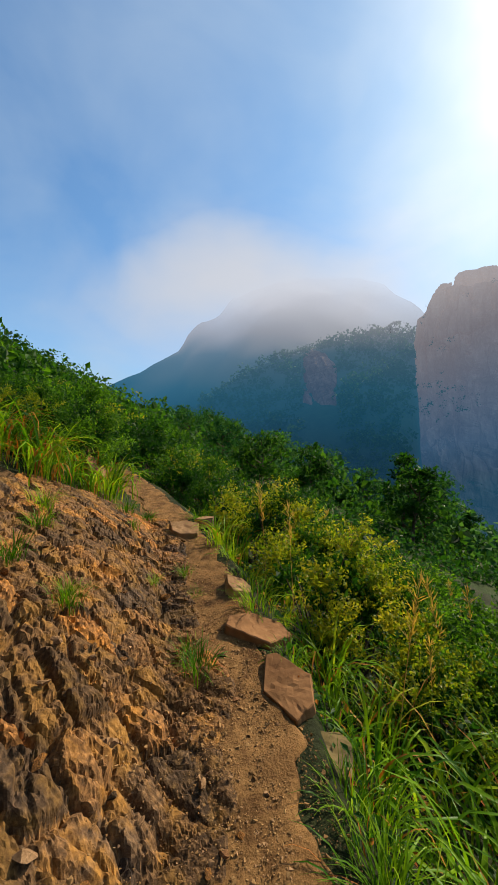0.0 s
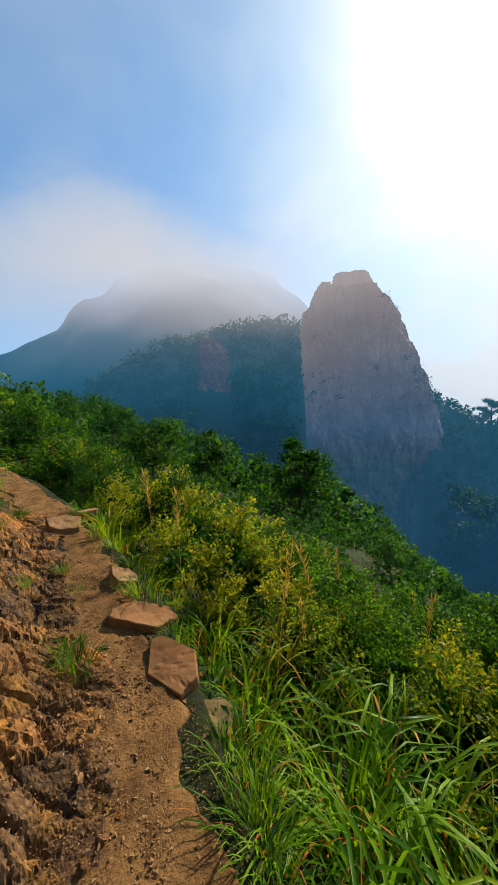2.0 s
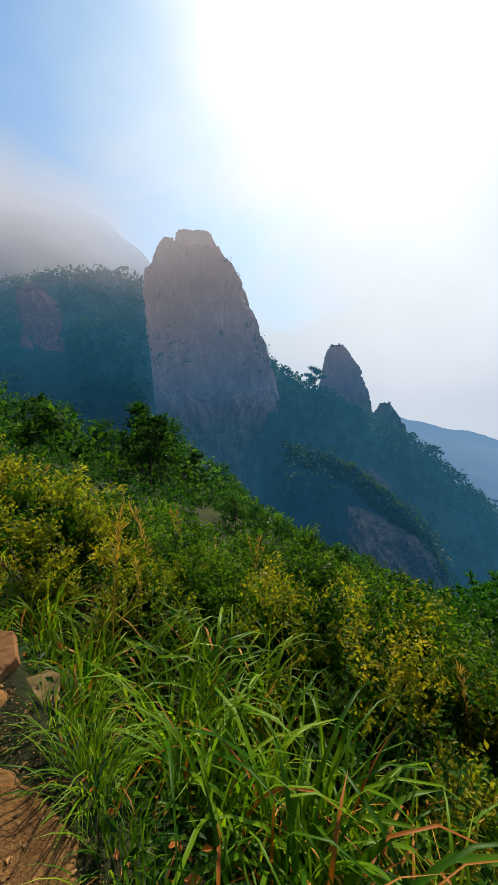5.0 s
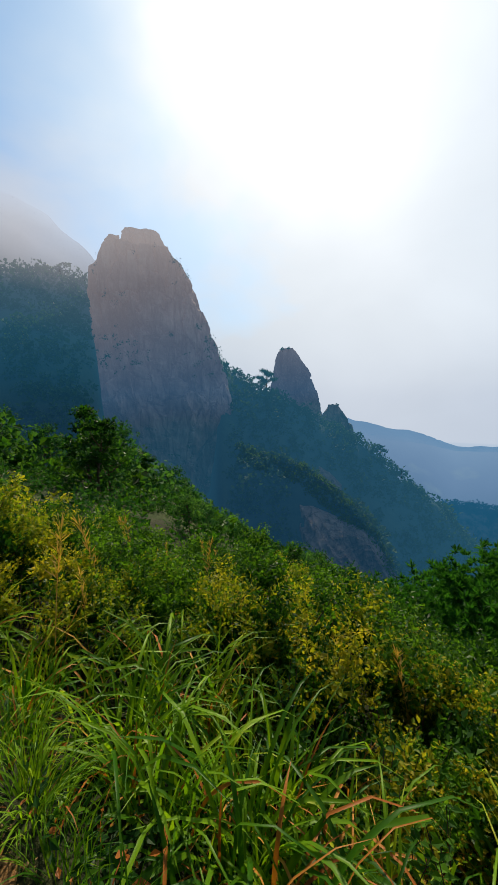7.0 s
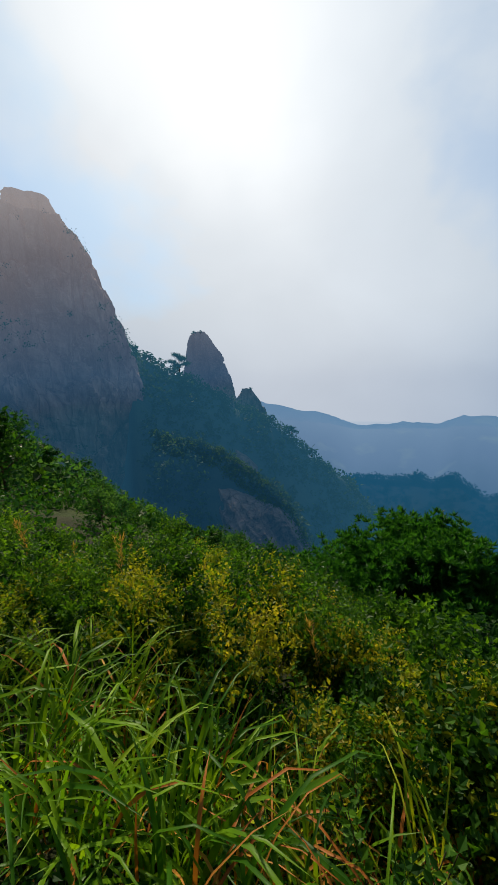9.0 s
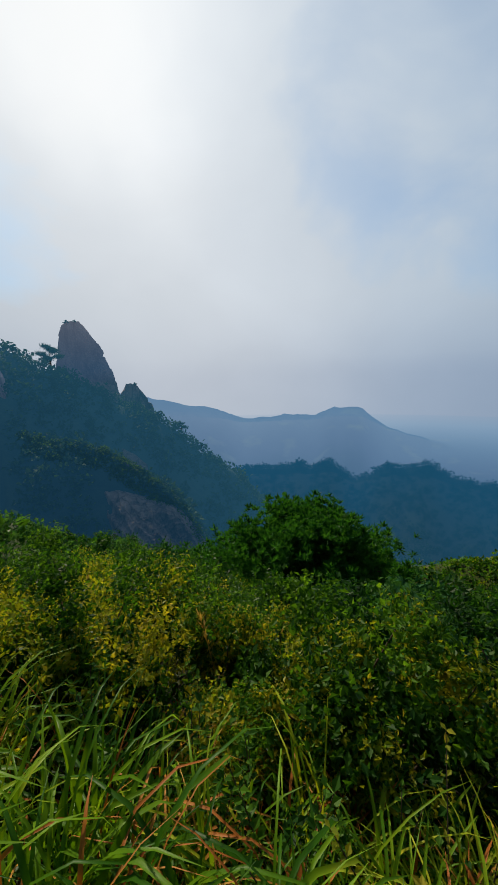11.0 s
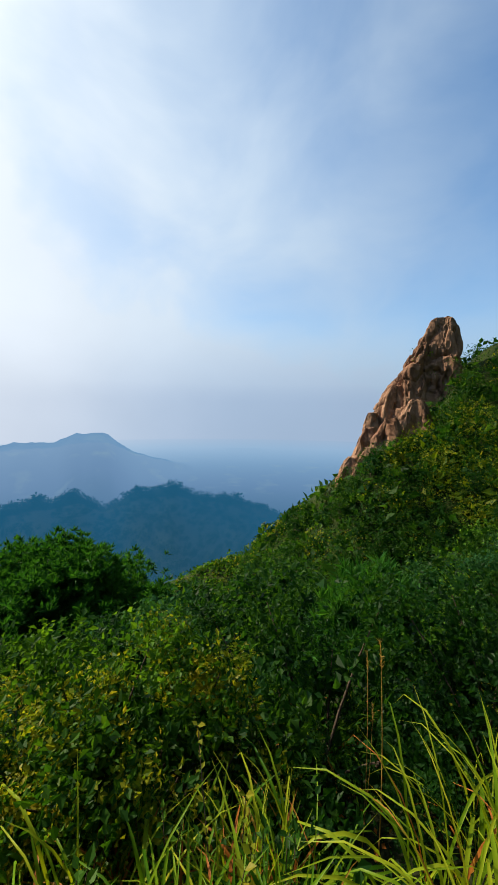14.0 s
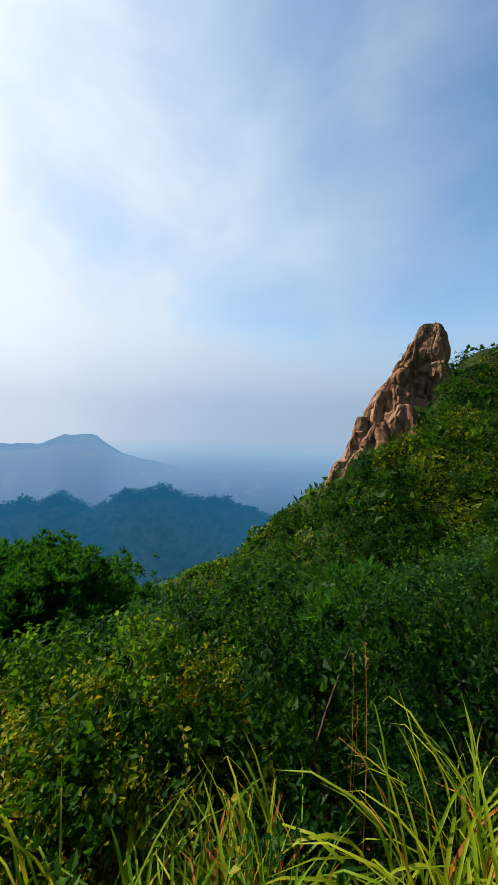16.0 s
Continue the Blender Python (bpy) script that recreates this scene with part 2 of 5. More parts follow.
# lighter copy of the far leaves, with sunlight on the spur painted in
LEAF_SPUR_LIT = leaf_material("spur_lit_leaves", [(0.0, (0.02, 0.06, 0.012)), (0.5, (0.06, 0.13, 0.016)), (1.0, (0.17, 0.2, 0.026))], 0.4, 0.7, 0.03)
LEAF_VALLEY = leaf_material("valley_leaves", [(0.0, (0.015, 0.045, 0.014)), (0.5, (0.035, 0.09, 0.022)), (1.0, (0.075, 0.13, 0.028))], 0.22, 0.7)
# bluish leaf tone paints distance haze into the base colour
LEAF_HAZE_TINT = leaf_material("haze_tinted_leaves", [(0.0, (0.006, 0.029, 0.011)), (0.5, (0.023, 0.088, 0.028)), (1.0, (0.08, 0.185, 0.048))], 0.42, 0.6, 0.03)
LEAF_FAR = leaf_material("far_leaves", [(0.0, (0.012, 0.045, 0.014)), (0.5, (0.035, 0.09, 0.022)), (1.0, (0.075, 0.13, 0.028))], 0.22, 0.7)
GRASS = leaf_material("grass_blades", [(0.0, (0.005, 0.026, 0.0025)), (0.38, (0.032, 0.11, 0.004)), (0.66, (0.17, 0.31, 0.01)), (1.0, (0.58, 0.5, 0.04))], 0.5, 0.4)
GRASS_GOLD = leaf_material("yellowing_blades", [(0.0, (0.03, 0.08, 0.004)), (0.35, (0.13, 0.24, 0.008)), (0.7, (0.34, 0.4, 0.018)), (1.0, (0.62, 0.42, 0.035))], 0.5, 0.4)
GRASS_BROWN = leaf_material("withered_blades", [(0.0, (0.14, 0.035, 0.01)), (0.5, (0.3, 0.105, 0.018)), (1.0, (0.5, 0.32, 0.05))], 0.3, 0.5)



def painted_haze(mat, tones, thick=1.0):
    """The backdrop of distance: haze painted into the material as emission from 72 m on, the more the farther and the
    nearer the cloud.
    """
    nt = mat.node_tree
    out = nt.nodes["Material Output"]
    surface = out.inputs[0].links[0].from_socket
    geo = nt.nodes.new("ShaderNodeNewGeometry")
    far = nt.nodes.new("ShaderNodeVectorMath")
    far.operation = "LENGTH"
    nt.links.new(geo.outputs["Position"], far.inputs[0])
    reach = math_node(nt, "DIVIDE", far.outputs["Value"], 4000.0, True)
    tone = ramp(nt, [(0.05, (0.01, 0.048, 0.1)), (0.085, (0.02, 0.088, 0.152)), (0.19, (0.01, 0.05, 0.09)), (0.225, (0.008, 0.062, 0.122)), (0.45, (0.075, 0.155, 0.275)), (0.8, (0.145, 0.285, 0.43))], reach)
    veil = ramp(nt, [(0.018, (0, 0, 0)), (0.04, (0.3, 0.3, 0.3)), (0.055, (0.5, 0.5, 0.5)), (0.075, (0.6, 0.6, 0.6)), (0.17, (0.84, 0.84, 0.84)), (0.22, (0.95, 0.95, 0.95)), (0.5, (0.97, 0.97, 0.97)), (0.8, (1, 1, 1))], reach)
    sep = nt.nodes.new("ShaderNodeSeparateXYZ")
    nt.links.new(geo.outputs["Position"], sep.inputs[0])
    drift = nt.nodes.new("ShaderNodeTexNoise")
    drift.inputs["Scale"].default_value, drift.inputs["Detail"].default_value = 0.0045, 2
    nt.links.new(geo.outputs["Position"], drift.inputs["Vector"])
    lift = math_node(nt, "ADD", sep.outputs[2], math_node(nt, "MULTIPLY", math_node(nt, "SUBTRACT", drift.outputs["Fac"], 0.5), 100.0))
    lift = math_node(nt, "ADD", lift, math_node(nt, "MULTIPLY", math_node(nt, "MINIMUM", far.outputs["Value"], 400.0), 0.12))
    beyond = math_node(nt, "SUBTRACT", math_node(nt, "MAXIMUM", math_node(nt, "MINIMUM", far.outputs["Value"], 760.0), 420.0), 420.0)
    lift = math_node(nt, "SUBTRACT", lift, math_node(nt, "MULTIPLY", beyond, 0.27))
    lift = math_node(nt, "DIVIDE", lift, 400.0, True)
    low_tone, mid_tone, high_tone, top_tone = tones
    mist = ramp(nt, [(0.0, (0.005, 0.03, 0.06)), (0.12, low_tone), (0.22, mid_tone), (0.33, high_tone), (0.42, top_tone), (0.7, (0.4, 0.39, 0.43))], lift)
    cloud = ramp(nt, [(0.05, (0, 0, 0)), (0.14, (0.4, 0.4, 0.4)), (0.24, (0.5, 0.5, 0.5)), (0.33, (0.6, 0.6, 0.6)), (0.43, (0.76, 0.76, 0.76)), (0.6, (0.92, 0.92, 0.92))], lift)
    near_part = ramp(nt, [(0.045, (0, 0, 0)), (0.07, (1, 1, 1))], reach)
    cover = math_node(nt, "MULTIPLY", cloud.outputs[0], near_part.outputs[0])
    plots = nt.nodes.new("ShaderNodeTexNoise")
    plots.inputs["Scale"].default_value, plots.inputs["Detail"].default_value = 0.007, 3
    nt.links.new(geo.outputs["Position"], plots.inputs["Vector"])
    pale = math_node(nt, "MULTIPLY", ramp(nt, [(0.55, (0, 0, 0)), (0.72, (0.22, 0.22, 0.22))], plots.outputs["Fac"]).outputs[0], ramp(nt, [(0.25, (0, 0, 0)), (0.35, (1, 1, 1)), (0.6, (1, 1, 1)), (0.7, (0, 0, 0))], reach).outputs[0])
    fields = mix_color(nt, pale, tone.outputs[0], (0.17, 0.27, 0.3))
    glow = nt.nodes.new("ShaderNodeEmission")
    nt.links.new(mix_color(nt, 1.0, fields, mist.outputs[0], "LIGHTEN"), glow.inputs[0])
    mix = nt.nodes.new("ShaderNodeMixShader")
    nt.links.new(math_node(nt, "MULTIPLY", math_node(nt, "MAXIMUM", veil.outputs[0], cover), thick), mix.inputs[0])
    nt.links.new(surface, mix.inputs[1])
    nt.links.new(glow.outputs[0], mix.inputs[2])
    # high summits and the farthest plain fade to transparent, imitating cloud and haze
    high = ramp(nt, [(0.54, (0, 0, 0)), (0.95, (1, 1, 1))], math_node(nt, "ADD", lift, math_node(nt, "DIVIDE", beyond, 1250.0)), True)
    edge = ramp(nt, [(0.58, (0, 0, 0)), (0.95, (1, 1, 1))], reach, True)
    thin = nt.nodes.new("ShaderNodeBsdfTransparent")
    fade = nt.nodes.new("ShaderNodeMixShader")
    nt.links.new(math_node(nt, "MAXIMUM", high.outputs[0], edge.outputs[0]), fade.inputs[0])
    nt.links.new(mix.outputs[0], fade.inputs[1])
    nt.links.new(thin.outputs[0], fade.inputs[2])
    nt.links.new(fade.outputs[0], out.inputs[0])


# haze colours by height, painted as emission on the woods
WOODS_HAZE = ((0.01, 0.066, 0.125), (0.022, 0.092, 0.158), (0.06, 0.12, 0.178), (0.2, 0.21, 0.245))
# cliff haze is painted too; its upper tones add a warm sun glow
painted_haze(CLIFF, ((0.042, 0.1, 0.19), (0.105, 0.14, 0.21), (0.2, 0.19, 0.22), (0.33, 0.295, 0.3)), 0.84)
painted_haze(RIDGE_ROCK, ((0.03, 0.08, 0.15), (0.045, 0.09, 0.16), (0.08, 0.11, 0.165), (0.2, 0.21, 0.245)), 0.85)
painted_haze(FAR_WOODS, WOODS_HAZE)
painted_haze(LEAF_FAR, WOODS_HAZE, 0.86)
painted_haze(LEAF_SPUR_LIT, WOODS_HAZE, 0.62)
painted_haze(LEAF_VALLEY, WOODS_HAZE)

# ---- the lie of the land ----


def smax(a, b, k):
    return 0.5 * (a + b + np.sqrt((a - b) ** 2 + k * k))


def path_x(y):
    y = np.asarray(y, float)
    yc = np.clip(y, 0, 8)
    return 0.15 - 0.05 * yc * yc - 0.8 * np.clip(y - 8, 0, None)


def ridge(az, r, az_knots, el_knots, rc, inner, outer):
    """A ridge round the viewpoint: crest by its height angle, falling off on both sides."""
    zc = 1.6 + rc * np.tan(np.radians(np.interp(az, az_knots, el_knots)))
    return np.where(r < rc, zc - inner * (rc - r), zc - outer * (r - rc))


def wobble(x, y, scale, seed):
    """Cheap smooth unevenness from a few waves."""
    rng = np.random.RandomState(seed)
    z = np.zeros_like(x)
    for i in range(7):
        a, f, p = rng.uniform(0, 6.283), scale * rng.uniform(0.6, 2.6), rng.uniform(0, 6.283)
        z = z + np.sin((x * math.cos(a) + y * math.sin(a)) * f + p + 0.7 * np.sin((y * math.cos(a) - x * math.sin(a)) * f * 0.7 + p)) / (1 + 0.6 * i)
    return z / 2.2


def height(x, y):
    x, y = np.asarray(x, float), np.asarray(y, float)
    r = np.hypot(x, y)
    az = np.degrees(np.arctan2(x, y))
    s = x - path_x(np.minimum(y, 8)) + 0.35 * np.clip(y - 8, 0, None)
    up = np.clip(-s - 0.33, 0, None)
    down = np.clip(s - 0.4, 0, None)
    base = 0.14 * np.clip(y, -20, 45) - 0.2
    near = base + 0.6 * up / (1 + up / 45) - 0.3 * (1 - np.exp(-down / 0.35)) - (0.5 + 0.13 * np.clip((az - 62) / 25, 0, 1)) * np.minimum(down, 12) - (0.35 + 0.32 * np.clip((az - 34) / 30, 0, 1)) * np.clip(down - 12, 0, None)
    # unseen steep slopes to the left and behind, added to block sky light
    near = near + np.minimum(1.2 * np.clip(-x - 2.8 - 0.9 * np.clip(y, 0, None), 0, None) + 1.1 * np.clip(-y - 3.5 - 2.2 * np.clip(x, 0, None), 0, None), 80)
    near = near + np.clip(np.abs(s) - 0.35, 0, 1) * 0.1 * wobble(x, y, 1.3, 3)
    main = ridge(az, r, (-60, -30, -10, -6, -1, 2.6, 7.8, 11.3, 15.3, 18, 23, 24.6, 26, 28.5, 36, 40, 41.5, 42.6, 46, 49, 52, 57, 60, 62, 65, 66.5, 69.5, 73, 75.3, 79.6, 84, 95, 110), (-5, 2, 4.6, 7.2, 10.6, 12.6, 15.0, 16.3, 16.8, 17.2, 16.8, 15.6, 3, -6, -7, -6, -2, 6.0, 4.2, 2.6, 1.8, -2.6, -3.7, -4.3, -6.0, -6.8, -10.0, -12.7, -13.5, -18.4, -23, -34, -50), 330, 0.8, 0.6)
    spur = ridge(az, r, (30, 40, 43.6, 45.4, 48.7, 54, 58.5, 62.5, 65.6, 68, 70.5, 72.5, 90), (-60, -48, -26, -6.6, -8.0, -10.2, -12.4, -14.9, -17.3, -20.4, -24.6, -29, -55), np.interp(az, (45, 70), (255, 215)), 0.85, 0.5)
    back = ridge(az, r, (-60, -25, -19, -14.5, -11.2, -9.8, -7.8, -4.9, -3.5, 0, 4, 9, 14, 20, 25, 40, 60, 75), (-10, 7, 10.3, 12.6, 14.6, 17.8, 19.5, 20.8, 22.6, 25.4, 27, 27, 26, 24, 20.5, 3, -20, -45), 750, 0.9, 0.5)
    right = 10.5 - 0.68 * np.hypot(x - 31.0, y + 56.0) - 0.75 * np.clip(r - 48, 0, None) * np.clip((146 - az) / 8, 0, 1) - r * (0.45 * np.radians(np.clip(134 - az, 0, 60)) + 1.8 * np.radians(np.clip(118 - az, 0, 60)))
    shoulder = ridge(az, r, (88, 98, 106, 112.7, 118, 123, 130), (-50, -31, -27.2, -25.0, -23.4, -25, -45), 75, 0.42, 0.5)
    mid = ridge(az, r, (55, 70, 77, 84, 86.2, 88, 90.4, 91.6, 93, 94.6, 96.5, 99.5, 102, 105.1, 108.2, 115.4, 120.9, 135, 160), (-30, -18, -14.0, -14.3, -13.6, -14.2, -13.3, -13.4, -14.8, -15.9, -15.2, -13.4, -13.3, -12.9, -14.4, -15.3, -17, -24, -32), 900, 0.5, 0.3)
    far = ridge(az, r, (40, 58, 62.5, 68, 73, 77.3, 84, 88.5, 91.2, 92.2, 93.4, 95.6, 98.2, 100, 106, 120, 150), (-10, -1.6, -2.4, -3.6, -4.5, -6.3, -5.7, -5.7, -4.5, -4.7, -4.4, -4.7, -7.0, -8.0, -9.6, -13, -15), 2200, 0.3, 0.15)
    beyond = ridge(az, r, (70, 84, 95, 104, 109, 115, 121, 126, 140), (-9, -7.6, -8.4, -7.6, -8.0, -6.9, -7.7, -7.4, -8.5), 3000, 0.3, 0.2)
    valley = -430 + 0.012 * r
    rough = wobble(x, y, 0.035, 5) * np.clip((r - 120) / 120, 0, 1) * 6
    z = smax(near, valley, 3)
    z = smax(z, main + rough, 4)
    z = smax(z, spur + rough * 0.6, 4)
    z = smax(z, right + wobble(x, y, 0.25, 9) * 1.2, 3)
    z = smax(z, shoulder + wobble(x, y, 0.16, 6) * 2.2, 2)
    z = smax(z, back + rough + wobble(x, y, 0.05, 13) * 5, 5)
    z = smax(z, mid + rough * 0.5 + wobble(x, y, 0.03, 7) * 3, 5)
    z = smax(z, far + wobble(x, y, 0.011, 8) * 6 + wobble(x, y, 0.032, 28) * 7, 6)
    z = smax(z, beyond + wobble(x, y, 0.008, 18) * 10, 6)
    return z


def ground_z(x, y):
    return float(height(x, y))


def quick_mesh(name, verts, faces, mats, index=None, smooth=False):
    """A mesh from arrays: n x 3 places and m x k corner numbers."""
    me = bpy.data.meshes.new(name)
    verts, faces = np.asarray(verts, np.float32), np.asarray(faces, np.int32)
    n, k = faces.shape
    me.vertices.add(len(verts))
    me.vertices.foreach_set("co", verts.ravel())
    me.loops.add(n * k)
    me.loops.foreach_set("vertex_index", faces.ravel())
    me.polygons.add(n)
    me.polygons.foreach_set("loop_start", np.arange(0, n * k, k, dtype=np.int32))
    me.polygons.foreach_set("loop_total", np.full(n, k, np.int32))
    for m in mats:
        me.materials.append(m)
    if index is not None:
        me.polygons.foreach_set("material_index", np.asarray(index, np.int32))
    me.polygons.foreach_set("use_smooth", np.full(n, smooth))
    me.update(calc_edges=True)
    me.validate()
    return me


def grid_faces(rows, cols):
    a = np.arange(rows * cols).reshape(rows, cols)
    return np.stack([a[:-1, :-1], a[:-1, 1:], a[1:, 1:], a[1:, :-1]], -1).reshape(-1, 4)


def build_ground():
    radii = np.concatenate([[0.02], np.geomspace(0.3, 4700, 240)])
    azim = np.radians(np.concatenate([np.arange(-50, 160, 0.7), np.arange(160, 311, 3.0)]))
    rr, aa = np.meshgrid(radii, azim, indexing="ij")
    x, y = rr * np.sin(aa), rr * np.cos(aa)
    z = height(x, y)
    s = x - path_x(y)
    edge = 0.09 * wobble(x, y, 4.0, 11)
    slab_zone = (s < -0.05 + edge) & (s > -5.6 + 1.04 * y + 4 * edge) & (y < 6) & (y > -3)
    path_zone = (s + edge < 0.16) & (s + edge > -0.36) & (rr < 30)
    z = z + np.where(slab_zone, -np.clip((-s - 0.02 + edge) * 0.6, 0.03, 0.13), 0) + np.where(path_zone, 0.012 * wobble(x, y, 9, 23), 0)
    faces = grid_faces(len(radii), len(azim))[:, ::-1]
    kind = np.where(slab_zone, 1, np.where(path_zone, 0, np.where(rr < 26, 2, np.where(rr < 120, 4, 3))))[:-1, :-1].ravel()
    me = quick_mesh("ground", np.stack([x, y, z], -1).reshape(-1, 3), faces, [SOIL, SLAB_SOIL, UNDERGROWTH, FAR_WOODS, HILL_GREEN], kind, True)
    return tagged(new("ground", me), "steep wooded mountainside with a worn dirt footpath", "ground", kind="structure")


ground = build_ground()


def build_path():
    """The trodden earth of the footpath, a strip with a ragged verge that dips into the ground."""
    ys = np.concatenate([np.linspace(-2.5, 7, 330), np.linspace(7.1, 16, 60)])
    u = np.linspace(-1, 1, 33)
    yy, uu = np.meshgrid(ys, u, indexing="ij")
    x0 = path_x(yy)
    rag = 0.07 * wobble(x0 + 9 * np.sign(uu), yy, 5.0, 29) + 0.06 * wobble(x0 + 5 * np.sign(uu), yy, 17.0, 30)
    side = np.where(uu > 0, 0.36, 0.24) + rag
    x = x0 - 0.02 + uu * side
    z = height(x, yy) + 0.012 + 0.008 * wobble(x, yy, 9, 23) + 0.005 * wobble(x, yy, 31, 24) - 0.07 * np.clip(np.abs(uu) - 0.82, 0, 1) / 0.18
    me = quick_mesh("path", np.stack([x, yy, z], -1).reshape(-1, 3), grid_faces(len(ys), len(u)), [SOIL], smooth=True)
    return tagged(new("path", me), "worn brown dirt footpath with loose grit", "path", kind="structure")


build_path()


def rock_wall(name, az, r, profile, depth, mat, label, seed, rows=90, cols=120, rough=1.0, box=0.55):
    """A crag as a stack of slices, from foot to top; the profile gives height angle and half-widths in metres to the left and right."""
    el, left, right = np.array(profile, float).T
    zk = 1.6 + r * np.tan(np.radians(el))
    u = np.linspace(0, 1, rows)
    zline = zk[0] + (zk[-1] - zk[0]) * u
    lo, ro = np.interp(zline, zk, left), np.interp(zline, zk, right)
    th = np.linspace(0, 2 * np.pi, cols, endpoint=False)
    out = heading(az, 0)
    side = Vector((math.cos(radians(az)), -math.sin(radians(az)), 0))
    c, sn = np.cos(th), np.sin(th)
    wide = np.where(c[None, :] > 0, ro[:, None], lo[:, None]) * np.sign(c)[None, :] * np.abs(c[None, :]) ** box
    deep = -np.sign(sn)[None, :] * np.abs(sn[None, :]) ** box * depth * (0.3 + 0.7 * (1 - u[:, None]))
    zz = np.repeat(zline[:, None], cols, 1)
    big = np.zeros_like(wide)
    for i in range(rows):
        for j in range(cols):
            p = Vector((wide[i, j], deep[i, j] * 1.3, zz[i, j])) / rough
            n1 = noise.fractal(Vector((p.x * 0.05, p.y * 0.05, p.z * 0.03)) + Vector((seed, 0, 0)), 1.0, 2.0, 4)
            n2 = abs(noise.noise(Vector((p.x * 0.16, p.y * 0.16, p.z * 0.05)) + Vector((0, seed, 0))))
            n3 = abs(noise.noise(Vector((p.x * 0.4, p.y * 0.4, p.z * 0.22)) + Vector((5, seed, 1))))
            far, near_pts = noise.voronoi(Vector((p.x * 0.13 + 0.8 * n1, p.y * 0.13, p.z * 0.065 + 0.8 * n1)) + Vector((seed, seed, 0)))
            q = near_pts[0]
            block = math.sin(q.x * 127.1 + q.y * 311.7 + q.z * 74.7) * 43758.5453
            block -= math.floor(block)
            crack = max(0.0, 1.0 - (far[1] - far[0]) / 0.14)
            rib = abs(noise.noise(Vector((p.x * 0.07 + p.z * 0.012, p.y * 0.07, p.z * 0.014 + seed))))
            big[i, j] = (2.6 * n1 + 6.0 * (0.22 - rib) + 3.0 * (0.28 - n2) + 1.8 * (0.25 - n3) + 3.0 * (block - 0.5) - 1.8 * crack * crack) * rough
    fade = np.clip((1 - u) * 5, 0.45, 1)[:, None]
    wide = wide + c[None, :] * big * fade * 0.75
    deep = deep - sn[None, :] * big * fade
    base = out * r
    x = base.x + side.x * wide + out.x * deep
    y = base.y + side.y * wide + out.y * deep
    zz = zz + 0.3 * big * (u[:, None] > 0.05)
    verts = np.stack([x, y, zz], -1).reshape(-1, 3)
    a = np.arange(rows * cols).reshape(rows, cols)
    b = np.roll(a, -1, 1)
    faces = np.stack([a[:-1], b[:-1], b[1:], a[1:]], -1).reshape(-1, 4)
    verts = np.vstack([verts, [[x[-1].mean(), y[-1].mean(), zz[-1].mean() + 0.4 * rough]]])
    me = quick_mesh(name, verts, faces, [mat], smooth=False)
    bm = bmesh.new()
    bm.from_mesh(me)
    bm.verts.ensure_lookup_table()
    for j in range(cols):
        bm.faces.new([bm.verts[a[-1, j]], bm.verts[b[-1, j]], bm.verts[rows * cols]])
    bmesh.ops.recalc_face_normals(bm, faces=bm.faces)
    bm.to_mesh(me)
    bm.free()
    return tagged(new(name, me), label, "rock peak")


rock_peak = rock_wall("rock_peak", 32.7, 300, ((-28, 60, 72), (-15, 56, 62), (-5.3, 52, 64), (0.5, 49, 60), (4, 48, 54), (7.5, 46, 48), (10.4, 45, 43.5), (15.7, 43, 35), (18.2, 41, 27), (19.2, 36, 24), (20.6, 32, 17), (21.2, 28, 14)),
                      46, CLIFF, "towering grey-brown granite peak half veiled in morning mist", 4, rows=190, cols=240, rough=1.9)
for az, profile, seed in ((32.2, ((17.5, 16, 22), (20.6, 16.5, 18), (22.2, 16, 13.5), (23.0, 15, 11), (23.5, 13.5, 8)), 31), (27.9, ((17.5, 6, 8), (20.4, 5.5, 6.5), (21.5, 5, 5), (22.2, 2.5, 4)), 32)):
    block = rock_wall("summit_block", az, 300, profile, 9, CLIFF, "blunt granite block of the cleft summit", seed, rows=36, cols=60, rough=0.8)
    block.parent = rock_peak
    del block["category"]


def ledge_scrub(peak, label, seed, many, leaf, spread, mat):
    """Bushes rooted in the ledges and clefts of a crag, too many to count."""
    rng = np.random.RandomState(seed)
    me = peak.data
    c, nrm = np.zeros(len(me.polygons) * 3), np.zeros(len(me.polygons) * 3)
    me.polygons.foreach_get("center", c)
    me.polygons.foreach_get("normal", nrm)
    c, nrm = c.reshape(-1, 3), nrm.reshape(-1, 3)
    grow = np.clip(nrm[:, 2] - 0.1, 0, 1) * np.clip(wobble(c[:, 0] + c[:, 1], c[:, 2], 0.06, seed) + 0.25, 0, 1) * np.interp(c[:, 2], (-60, 20, 90, 120), (1.0, 1.0, 0.2, 0.05))
    at = c[rng.choice(len(c), many, p=grow / grow.sum())]
    k = 26
    P = np.repeat(at, k, 0) + rng.normal(0, 1, (many * k, 3)) * spread * np.array([1, 1, 0.8])
    L = leaf * rng.uniform(0.6, 1.4, many * k)
    v, f = leaf_quads(P, rng.normal(0, 1, P.shape), np.array([0, 0, 0.8]) + rng.normal(0, 0.5, P.shape), L, L * 0.7)
    return tagged(new("ledge_scrub", quick_mesh("ledge_scrub", v, f, [mat])), label, "scrub", kind="stuff")


